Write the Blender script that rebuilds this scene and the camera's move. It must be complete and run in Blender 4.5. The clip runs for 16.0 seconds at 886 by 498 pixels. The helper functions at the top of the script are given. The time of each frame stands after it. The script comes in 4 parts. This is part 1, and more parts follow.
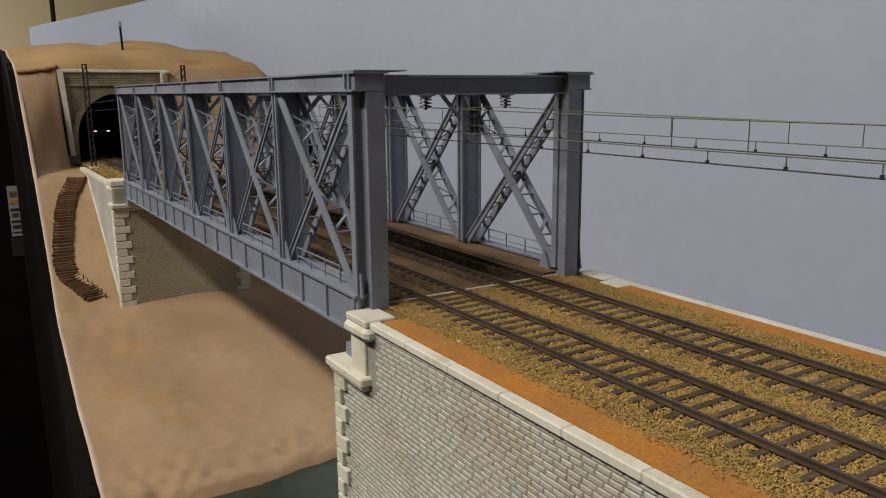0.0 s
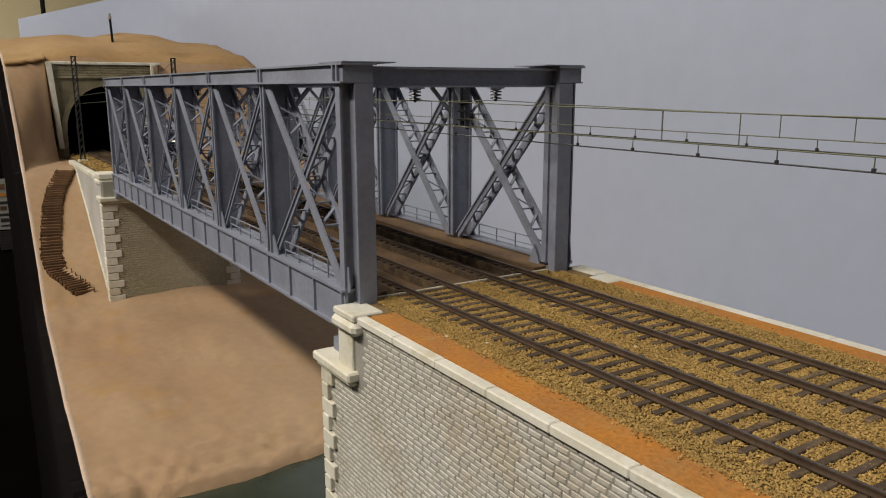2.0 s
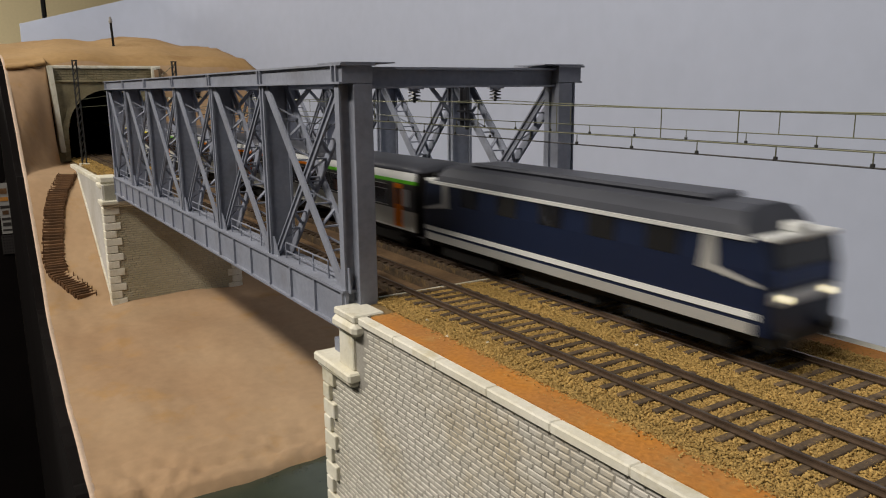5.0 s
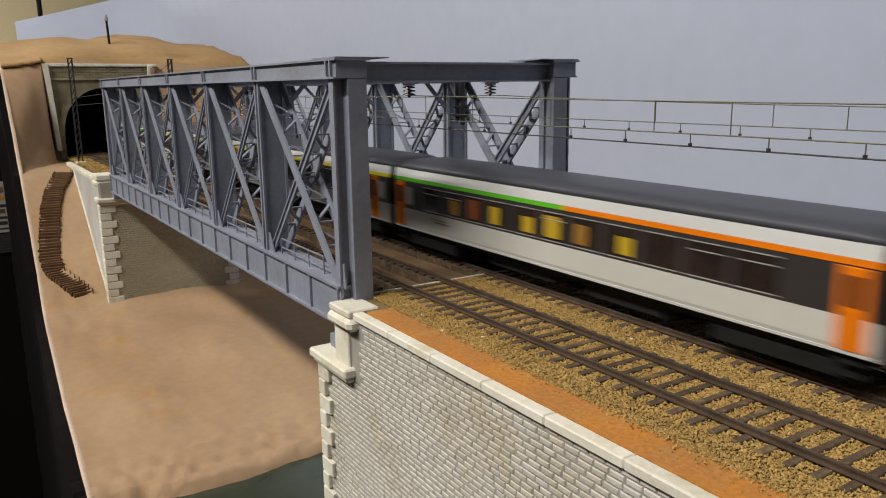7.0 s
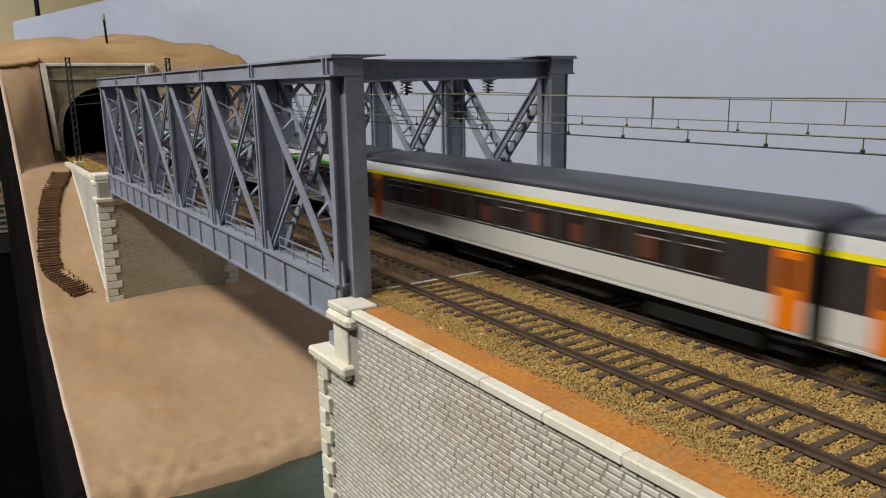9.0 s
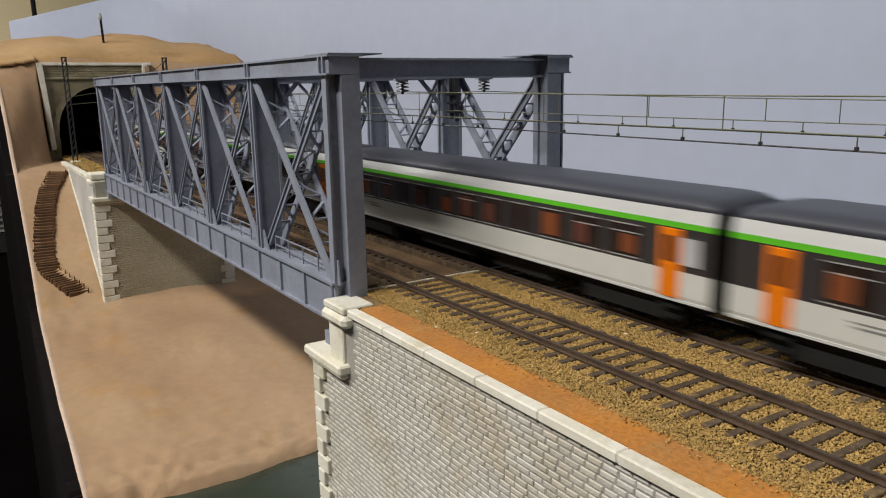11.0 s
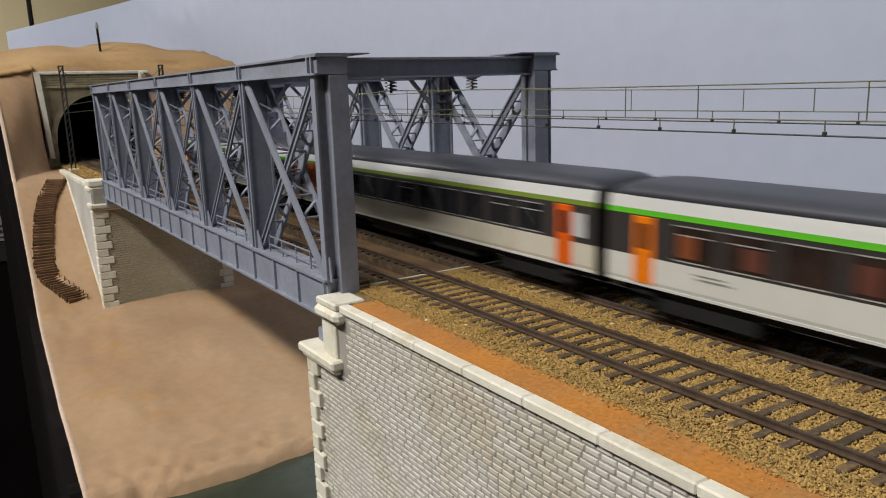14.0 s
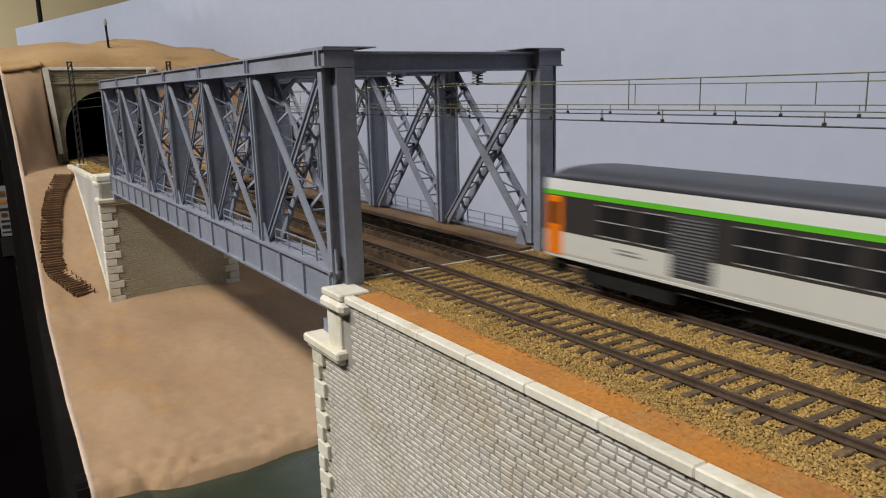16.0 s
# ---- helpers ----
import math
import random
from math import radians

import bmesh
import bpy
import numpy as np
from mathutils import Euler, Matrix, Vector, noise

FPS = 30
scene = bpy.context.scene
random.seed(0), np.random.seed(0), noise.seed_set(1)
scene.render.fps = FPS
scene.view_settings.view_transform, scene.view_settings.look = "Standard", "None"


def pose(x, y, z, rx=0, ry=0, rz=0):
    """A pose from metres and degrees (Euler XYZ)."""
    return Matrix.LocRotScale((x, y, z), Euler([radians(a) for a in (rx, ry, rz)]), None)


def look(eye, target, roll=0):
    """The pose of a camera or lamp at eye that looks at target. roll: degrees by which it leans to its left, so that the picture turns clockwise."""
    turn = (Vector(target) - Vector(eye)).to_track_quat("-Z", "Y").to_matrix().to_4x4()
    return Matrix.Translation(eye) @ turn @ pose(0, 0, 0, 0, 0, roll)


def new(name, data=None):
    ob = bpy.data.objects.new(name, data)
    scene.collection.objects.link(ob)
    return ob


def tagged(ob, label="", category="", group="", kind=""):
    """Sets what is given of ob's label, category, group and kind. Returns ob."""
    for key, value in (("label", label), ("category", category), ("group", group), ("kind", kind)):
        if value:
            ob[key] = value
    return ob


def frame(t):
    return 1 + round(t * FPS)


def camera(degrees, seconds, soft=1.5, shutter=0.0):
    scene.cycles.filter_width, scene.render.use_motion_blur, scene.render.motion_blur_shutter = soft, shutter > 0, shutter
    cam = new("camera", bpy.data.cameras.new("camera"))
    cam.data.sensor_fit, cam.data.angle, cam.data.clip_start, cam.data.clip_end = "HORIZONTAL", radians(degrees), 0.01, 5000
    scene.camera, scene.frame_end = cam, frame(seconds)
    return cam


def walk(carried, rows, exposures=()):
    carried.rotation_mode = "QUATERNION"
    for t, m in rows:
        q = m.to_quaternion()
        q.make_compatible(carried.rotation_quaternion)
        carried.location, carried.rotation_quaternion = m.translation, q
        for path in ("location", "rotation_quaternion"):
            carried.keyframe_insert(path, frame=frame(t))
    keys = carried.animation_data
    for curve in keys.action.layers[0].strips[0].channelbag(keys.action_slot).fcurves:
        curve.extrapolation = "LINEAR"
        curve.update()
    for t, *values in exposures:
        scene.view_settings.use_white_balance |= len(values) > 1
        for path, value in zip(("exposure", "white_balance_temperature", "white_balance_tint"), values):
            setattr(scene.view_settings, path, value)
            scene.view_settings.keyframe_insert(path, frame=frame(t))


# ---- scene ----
# A model railway at 1:87. Sizes below are in centimetres and become metres in part().
CM = 0.01
cam = camera(60.09, 16.0, soft=1.1, shutter=0.75)
PATH = [
    (0, (-0.15152, -0.24853, 0.07569), (0.36637, 0.58296, -0.12538), -0.486),
    (0.5, (-0.15062, -0.24866, 0.07571), (0.36694, 0.58272, -0.12659), -0.506),
    (1, (-0.15060, -0.24871, 0.07545), (0.36849, 0.58176, -0.12670), -0.374),
    (1.5, (-0.15003, -0.24795, 0.07535), (0.37031, 0.58139, -0.12822), -0.156),
    (2, (-0.14894, -0.24710, 0.07449), (0.37641, 0.57839, -0.13187), -0.112),
    (2.5, (-0.14892, -0.24770, 0.07465), (0.37842, 0.57670, -0.13095), -0.145),
    (3, (-0.14915, -0.24790, 0.07426), (0.37835, 0.57728, -0.12778), -0.348),
    (3.5, (-0.14881, -0.24801, 0.07481), (0.37463, 0.57961, -0.12783), -0.505),
    (4, (-0.14865, -0.24753, 0.07439), (0.37435, 0.58032, -0.12846), -0.465),
    (6.5, (-0.14770, -0.24772, 0.07329), (0.37631, 0.57855, -0.13336), -0.710),
    (7, (-0.14746, -0.24811, 0.07283), (0.37735, 0.57756, -0.13418), -0.726),
    (7.5, (-0.14721, -0.24840, 0.07282), (0.37876, 0.57640, -0.13470), -0.817),
    (8, (-0.14710, -0.24928, 0.07306), (0.37918, 0.57532, -0.13447), -0.948),
    (8.5, (-0.14712, -0.24865, 0.07290), (0.37823, 0.57633, -0.13547), -0.951),
    (9, (-0.14701, -0.24818, 0.07257), (0.37803, 0.57672, -0.13689), -1.022),
    (11.5, (-0.14648, -0.24878, 0.07193), (0.38254, 0.57360, -0.13739), -0.963),
    (12, (-0.14662, -0.25036, 0.07182), (0.38365, 0.57119, -0.13764), -0.978),
    (12.5, (-0.14694, -0.25078, 0.07202), (0.38353, 0.57093, -0.13631), -1.018),
    (13, (-0.14680, -0.24978, 0.07183), (0.38261, 0.57262, -0.13647), -1.125),
    (13.5, (-0.14843, -0.24739, 0.07118), (0.36835, 0.58321, -0.13629), -1.371),
    (14, (-0.14565, -0.25451, 0.06976), (0.38168, 0.57029, -0.13426), -1.930),
    (14.5, (-0.14566, -0.25388, 0.06953), (0.38535, 0.56969, -0.12987), -1.924),
    (15, (-0.14659, -0.25538, 0.06955), (0.38014, 0.57141, -0.12787), -1.827),
    (15.5, (-0.14710, -0.25525, 0.06831), (0.37601, 0.57378, -0.12936), -1.652),
    (16, (-0.14723, -0.25723, 0.06753), (0.37456, 0.57122, -0.13595), -1.565),
]
EXPOSURES = [(0, -0.55, 6750, 9), (0.6, -0.42, 6700, 9), (1.0, -0.39, 6800, 10), (4.2, -0.36, 6880, 10), (6.5, -0.15, 6700, 10), (8.0, -0.13, 6500, 10), (16.0, -0.13, 6450, 10)]
walk(cam, [(t, look(eye, target, roll)) for t, eye, target, roll in PATH], EXPOSURES)

# ---- light ----
world = bpy.data.worlds.new("room_air")
world.use_nodes = True
world.node_tree.nodes["Background"].inputs[0].default_value = (0.9, 0.92, 1.0, 1)
world.node_tree.nodes["Background"].inputs[1].default_value = 0.012
scene.world = world
scene.view_settings.exposure = 0.0


def area_lamp(name, at, target, w, h, watts, colour):
    d = bpy.data.lights.new(name, "AREA")
    d.shape, d.size, d.size_y, d.energy, d.color = "RECTANGLE", w, h, watts, colour
    ob = new(name, d)
    ob.matrix_basis = look(at, target)
    return ob


LAMP_AT = (-1.15, 0.12, 1.33)
area_lamp("unseen_ceiling_light", LAMP_AT, (-0.75, 0.15, 0.0), 1.5, 0.13, 49.5, (1.0, 0.96, 0.895))
# added light, no lamp known there; it lifts the cream far wall
area_lamp("unseen_ceiling_light", (-0.9, 3.1, 1.33), (-0.9, 3.1, 0.0), 0.22, 1.2, 60, (1.0, 0.95, 0.87))

# ---- materials ----


def mat(name, base, rough=0.7, metal=0.0, vary=0.15, scale=60.0, fine=600.0, bump=0.15, second=None, rand=0.0, spec=0.3, island=False, stain=None):
    """A paint, stone or earth: two scales of noise on the colour, a fine relief, a spread from piece to piece."""
    m = bpy.data.materials.new(name)
    m.use_nodes = True
    nt = m.node_tree
    n, l = nt.nodes, nt.links
    b = n["Principled BSDF"]
    b.inputs["Roughness"].default_value = rough
    b.inputs["Metallic"].default_value = metal
    b.inputs["Specular IOR Level"].default_value = spec
    co = n.new("ShaderNodeTexCoord")
    big, small = n.new("ShaderNodeTexNoise"), n.new("ShaderNodeTexNoise")
    big.inputs["Scale"].default_value, small.inputs["Scale"].default_value = scale, fine
    big.inputs["Detail"].default_value, small.inputs["Detail"].default_value = 4, 3
    geo = n.new("ShaderNodeNewGeometry")
    l.new(geo.outputs["Position"] if island else co.outputs["Object"], big.inputs["Vector"])
    l.new(geo.outputs["Position"] if island else co.outputs["Object"], small.inputs["Vector"])
    ramp = n.new("ShaderNodeMix")
    ramp.data_type = "RGBA"
    other = second or tuple(max(0.0, c * (1 - 2 * vary)) for c in base)
    ramp.inputs["A"].default_value = (*base, 1)
    ramp.inputs["B"].default_value = (*other, 1)
    con = n.new("ShaderNodeMapRange")
    con.inputs["From Min"].default_value, con.inputs["From Max"].default_value = 0.35, 0.7
    l.new(big.outputs["Fac"], con.inputs["Value"])
    l.new(con.outputs["Result"], ramp.inputs["Factor"])
    hsv = n.new("ShaderNodeHueSaturation")
    tint = ramp.outputs["Result"]
    if stain:
        # (colour, size, how much of the surface, strength): irregular patches of dirt or moss
        colour, size, share, force = stain
        spots = n.new("ShaderNodeTexNoise")
        spots.inputs["Scale"].default_value, spots.inputs["Detail"].default_value, spots.inputs["Roughness"].default_value = size, 8, 0.65
        l.new(geo.outputs["Position"], spots.inputs["Vector"])
        cut = n.new("ShaderNodeMapRange")
        cut.inputs["From Min"].default_value, cut.inputs["From Max"].default_value = 0.62 - 0.3 * share, 0.78 - 0.3 * share
        cut.inputs["To Max"].default_value = force
        l.new(spots.outputs["Fac"], cut.inputs["Value"])
        blot = n.new("ShaderNodeMix")
        blot.data_type = "RGBA"
        blot.inputs["B"].default_value = (*colour, 1)
        l.new(cut.outputs["Result"], blot.inputs["Factor"])
        l.new(tint, blot.inputs["A"])
        tint = blot.outputs["Result"]
    l.new(tint, hsv.inputs["Color"])
    val = n.new("ShaderNodeMapRange")
    val.inputs["From Min"].default_value, val.inputs["From Max"].default_value = 0.25, 0.75
    val.inputs["To Min"].default_value, val.inputs["To Max"].default_value = 1 - vary, 1 + vary
    l.new(small.outputs["Fac"], val.inputs["Value"])
    if rand:
        info = n.new("ShaderNodeObjectInfo")
        spread = n.new("ShaderNodeMapRange")
        spread.inputs["To Min"].default_value, spread.inputs["To Max"].default_value = 1 - rand, 1 + rand
        l.new(geo.outputs["Random Per Island"] if island else info.outputs["Random"], spread.inputs["Value"])
        mul = n.new("ShaderNodeMath")
        mul.operation = "MULTIPLY"
        l.new(spread.outputs["Result"], mul.inputs[0])
        l.new(val.outputs["Result"], mul.inputs[1])
        l.new(mul.outputs["Value"], hsv.inputs["Value"])
    else:
        l.new(val.outputs["Result"], hsv.inputs["Value"])
    l.new(hsv.outputs["Color"], b.inputs["Base Color"])
    if bump:
        bp = n.new("ShaderNodeBump")
        bp.inputs["Strength"].default_value = bump
        bp.inputs["Distance"].default_value = 0.0004
        l.new(small.outputs["Fac"], bp.inputs["Height"])
        l.new(bp.outputs["Normal"], b.inputs["Normal"])
    return m


STEEL = mat("grey_steel_paint", (0.26, 0.28, 0.345), 0.5, 0.0, 0.10, 40, 500, 0.1, stain=((0.17, 0.16, 0.17), 55, 0.3, 0.35))
STONE = mat("cream_stone", (0.74, 0.715, 0.63), 0.85, 0, 0.06, 50, 700, 0.3, second=(0.62, 0.585, 0.47), rand=0.06, stain=((0.42, 0.34, 0.14), 90, 0.32, 0.45))
BRICK = mat("pale_brick", (0.545, 0.52, 0.475), 0.9, 0, 0.08, 14, 900, 0.3, second=(0.47, 0.445, 0.38), rand=0.09, stain=((0.42, 0.33, 0.19), 28, 0.36, 0.5))
BRICK_F = mat("tan_far_brick", (0.45, 0.405, 0.30), 0.9, 0, 0.06, 18, 500, 0.2, second=(0.37, 0.325, 0.215), rand=0.07, island=True)
MORTAR_F = mat("beige_far_mortar", (0.38, 0.365, 0.30), 0.95, 0, 0.1, 60, 900, 0.2)
BRICK_I = mat("pale_brick_rows", (0.545, 0.52, 0.475), 0.9, 0, 0.08, 14, 900, 0.3, second=(0.47, 0.445, 0.38), rand=0.09, island=True, stain=((0.42, 0.33, 0.19), 28, 0.36, 0.5))
MORTAR = mat("grey_mortar", (0.36, 0.34, 0.305), 0.95, 0, 0.1, 60, 900, 0.3)
EARTH = mat("tan_plaster_earth", (0.405, 0.275, 0.165), 0.9, 0, 0.07, 9, 160, 0.5, second=(0.35, 0.22, 0.125), stain=((0.40, 0.215, 0.06), 26, 0.22, 0.55))
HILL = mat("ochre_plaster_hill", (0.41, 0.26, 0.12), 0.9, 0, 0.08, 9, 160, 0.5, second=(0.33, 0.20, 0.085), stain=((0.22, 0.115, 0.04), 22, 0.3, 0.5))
CLAY = mat("orange_clay", (0.48, 0.195, 0.034), 0.95, 0, 0.16, 45, 700, 0.8, second=(0.36, 0.16, 0.05), stain=((0.40, 0.25, 0.09), 110, 0.3, 0.45))
BALLAST_BED = mat("ballast_bed", (0.25, 0.165, 0.07), 0.95, 0, 0.3, 200, 1200, 0.8)
BALLAST = mat("ochre_ballast", (0.45, 0.295, 0.10), 0.95, 0, 0.1, 120, 900, 0.2, rand=0.28, island=True)
SLEEPER = mat("dark_sleeper_timber", (0.125, 0.088, 0.058), 0.85, 0, 0.25, 150, 900, 0.4, rand=0.25, stain=((0.26, 0.17, 0.07), 260, 0.4, 0.6))
RAIL = mat("rusty_rail_side", (0.10, 0.066, 0.045), 0.6, 0.1, 0.2, 100, 900, 0.2)
RAILTOP = mat("worn_rail_head", (0.16, 0.13, 0.11), 0.4, 0.6, 0.2, 100, 900, 0.1)
DECK = mat("brown_deck_boards", (0.21, 0.13, 0.068), 0.85, 0, 0.18, 40, 600, 0.3, second=(0.12, 0.075, 0.045))
BACKDROP = mat("blue_grey_backdrop", (0.435, 0.478, 0.60), 0.9, 0, 0.025, 1.5, 60, 0.03)
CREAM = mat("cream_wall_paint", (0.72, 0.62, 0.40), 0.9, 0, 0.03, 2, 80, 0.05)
# surfaces out of view, greyed so that they return less light
DIMMED_WALL = mat("dimmed_unseen_wall", (0.20, 0.20, 0.205), 0.9, 0, 0.03, 2, 80, 0.05)
DIMMED_CEILING = mat("dimmed_unseen_ceiling", (0.42, 0.42, 0.415), 0.9, 0, 0.02, 2, 80, 0.05)
BLACK = mat("black_fascia", (0.0045, 0.003, 0.003), 0.9, 0, 0.2, 20, 200, 0.1, spec=0.1)
FLOORM = mat("dark_floor", (0.008, 0.007, 0.007), 0.7, 0, 0.2, 5, 60, 0.1)
WATER = mat("dark_green_water", (0.04, 0.052, 0.036), 0.25, 0, 0.1, 12, 90, 0.25, spec=0.5)
PORTAL = mat("weathered_tunnel_stone", (0.30, 0.26, 0.165), 0.9, 0, 0.12, 30, 500, 0.4, second=(0.17, 0.145, 0.085), rand=0.15, stain=((0.09, 0.075, 0.05), 40, 0.35, 0.6))
LIP = mat("pale_plaster_lip", (0.62, 0.47, 0.36), 0.9, 0, 0.1, 40, 400, 0.3)
TIE = mat("dark_tie_timber", (0.135, 0.07, 0.033), 0.9, 0, 0.25, 60, 500, 0.5, rand=0.25)
GREYDARK = mat("dark_grey_sheet", (0.03, 0.026, 0.026), 0.6, 0, 0.1, 60, 500, 0.1)
RENDER = mat("pale_wall_render", (0.55, 0.54, 0.52), 0.9, 0, 0.08, 25, 400, 0.3, second=(0.44, 0.42, 0.38))
PAPER = mat("printed_paper", (0.30, 0.29, 0.28), 0.7, 0, 0.05, 40, 400, 0.0)
# black paint; also stands for the dark of the tunnel and sheet holes
DARK = mat("black_paint_and_depth_shade", (0.01, 0.01, 0.01), 0.95, 0, 0.2, 40, 300, 0.1)
WIRE = mat("yellow_green_wire", (0.15, 0.155, 0.10), 0.5, 0.3, 0.1, 80, 600, 0.0)
WIRE_DARK = mat("dark_contact_wire", (0.05, 0.05, 0.05), 0.5, 0.4, 0.1, 80, 600, 0.0)
INSUL = mat("dark_insulator", (0.02, 0.02, 0.024), 0.3, 0, 0.1, 80, 600, 0.0, spec=0.5)
ROOF = mat("dark_grey_roof", (0.060, 0.064, 0.080), 0.5, 0, 0.06, 20, 300, 0.03)
WHITE = mat("white_coach_paint", (0.70, 0.71, 0.70), 0.45, 0, 0.02, 10, 200, 0.02)
BAND = mat("dark_window_band", (0.035, 0.031, 0.030), 0.35, 0, 0.05, 20, 300, 0.0, spec=0.4)
SKIRT = mat("pale_coach_paint", (0.55, 0.55, 0.505), 0.5, 0, 0.03, 10, 200, 0.02)
ORANGE = mat("orange_door_paint", (0.78, 0.19, 0.003), 0.5, 0, 0.03, 20, 300, 0.0, spec=0.15)
REDORANGE = mat("red_orange_door_paint", (0.68, 0.105, 0.004), 0.5, 0, 0.03, 20, 300, 0.0, spec=0.15)
SKIRT_C = mat("cream_coach_paint", (0.52, 0.485, 0.40), 0.5, 0, 0.03, 10, 200, 0.02, stain=((0.38, 0.33, 0.2), 30, 0.3, 0.5))
PRINT = mat("grey_printed_lettering", (0.20, 0.20, 0.19), 0.6, 0, 0.05, 40, 400, 0.0)
PALEBLIND = mat("pale_vestibule_blind", (0.44, 0.44, 0.45), 0.5, 0, 0.05, 40, 400, 0.0)
DIMBLIND = mat("dim_vestibule_blind", (0.15, 0.15, 0.15), 0.5, 0, 0.05, 40, 400, 0.0)
GREEN = mat("green_stripe_paint", (0.10, 0.46, 0.02), 0.4, 0, 0.02, 20, 300, 0.0)
OLIVE = mat("olive_stripe_paint", (0.16, 0.24, 0.03), 0.4, 0, 0.02, 20, 300, 0.0)
YELLOW = mat("yellow_stripe_paint", (0.80, 0.70, 0.01), 0.4, 0, 0.02, 20, 300, 0.0)
UNDER = mat("black_underframe", (0.013, 0.013, 0.013), 0.6, 0, 0.2, 60, 600, 0.1)
BLUE = mat("dark_blue_loco_paint", (0.008, 0.014, 0.038), 0.4, 0, 0.05, 20, 300, 0.0)
NOSEBLUE = mat("blue_nose_paint", (0.02, 0.045, 0.15), 0.4, 0, 0.05, 20, 300, 0.0)
SILVER = mat("silver_trim", (0.6, 0.6, 0.58), 0.35, 0.5, 0.05, 20, 300, 0.0)
GRILLE = mat("grey_grille", (0.07, 0.07, 0.08), 0.5, 0.3, 0.1, 20, 300, 0.0)
LOUVRE = mat("grey_louvre", (0.16, 0.16, 0.17), 0.5, 0.1, 0.1, 20, 300, 0.0)
GLASS = mat("dark_window_glass", (0.012, 0.012, 0.013), 0.08, 0, 0.05, 20, 300, 0.0, spec=0.6)


CABIN = mat("brown_tinted_window", (0.032, 0.019, 0.014), 0.15, 0, 0.3, 60, 300, 0.0, spec=0.5)


def glow(name, colour, strength):
    m = bpy.data.materials.new(name)
    m.use_nodes = True
    b = m.node_tree.nodes["Principled BSDF"]
    b.inputs["Base Color"].default_value = (*colour, 1)
    b.inputs["Emission Color"].default_value = (*colour, 1)
    b.inputs["Emission Strength"].default_value = strength
    return m


HEADLIGHT = glow("lit_headlamp", (1.0, 0.90, 0.62), 2.2)

# ---- mesh helpers ----


def part(name, bm, material, parent=None, label="", smooth=False):
    me = bpy.data.meshes.new(name)
    bmesh.ops.recalc_face_normals(bm, faces=bm.faces)
    bm.to_mesh(me)
    bm.free()
    me.transform(Matrix.Scale(CM, 4))
    me.materials.append(material)
    if smooth:
        for p in me.polygons:
            p.use_smooth = True
    ob = new(name, me)
    if parent:
        ob.parent = parent
    if label:
        ob["label"] = label
    return ob


def thing(name, at=(0, 0, 0), label="", category="", group="", kind=""):
    ob = new(name)
    ob.empty_display_size = 0.01
    ob.matrix_basis = pose(*(c * CM for c in at))
    return tagged(ob, label, category, group, kind)


def box(bm, x0, x1, y0, y1, z0, z1, bevel=0.0):
    vs = [bm.verts.new((x, y, z)) for z in (z0, z1) for x, y in ((x0, y0), (x1, y0), (x1, y1), (x0, y1))]
    fs = [bm.faces.new([vs[i] for i in f]) for f in ((3, 2, 1, 0), (4, 5, 6, 7), (0, 1, 5, 4), (1, 2, 6, 5), (2, 3, 7, 6), (3, 0, 4, 7))]
    if bevel:
        bmesh.ops.bevel(bm, geom=list({e for f in fs for e in f.edges}), offset=bevel, segments=1, affect="EDGES")
    return bm


def boxes(*rows, bevel=0.0):
    bm = bmesh.new()
    for r in rows:
        box(bm, *r, bevel=bevel)
    return bm


def bar(bm, a, b, w, h, up=(0, 0, 1)):
    """A straight bar from a to b, w wide across and h high."""
    a, b = Vector(a), Vector(b)
    d = (b - a).normalized()
    u = Vector(up)
    if abs(d.dot(u)) > 0.99:
        u = Vector((1, 0, 0))
    s = d.cross(u).normalized()
    t = s.cross(d).normalized()
    vs = [bm.verts.new(p + s * (i * w / 2) + t * (j * h / 2)) for p in (a, b) for i, j in ((-1, -1), (1, -1), (1, 1), (-1, 1))]
    for f in ((3, 2, 1, 0), (4, 5, 6, 7), (0, 1, 5, 4), (1, 2, 6, 5), (2, 3, 7, 6), (3, 0, 4, 7)):
        bm.faces.new([vs[i] for i in f])
    return bm


def bars(rows, w, h, up=(0, 0, 1)):
    bm = bmesh.new()
    for a, b in rows:
        bar(bm, a, b, w, h, up)
    return bm


def lathe(profile, n=16, centre=(0, 0)):
    bm = bmesh.new()
    rings = [[bm.verts.new((centre[0] + r * math.cos(2 * math.pi * i / n), centre[1] + r * math.sin(2 * math.pi * i / n), z)) for i in range(n)] for r, z in profile]
    for p, q in zip(rings, rings[1:]):
        for i in range(n):
            bm.faces.new((p[i], p[(i + 1) % n], q[(i + 1) % n], q[i]))
    bm.faces.new(rings[0][::-1])
    bm.faces.new(rings[-1])
    return bm


def extrude_y(outline, y0, y1):
    """A solid with the outline (x, z) drawn out from y0 to y1."""
    bm = bmesh.new()
    a = [bm.verts.new((x, y0, z)) for x, z in outline]
    b = [bm.verts.new((x, y1, z)) for x, z in outline]
    n = len(outline)
    for i in range(n):
        bm.faces.new((a[i], a[(i + 1) % n], b[(i + 1) % n], b[i]))
    bm.faces.new(a[::-1])
    bm.faces.new(b)
    return bm


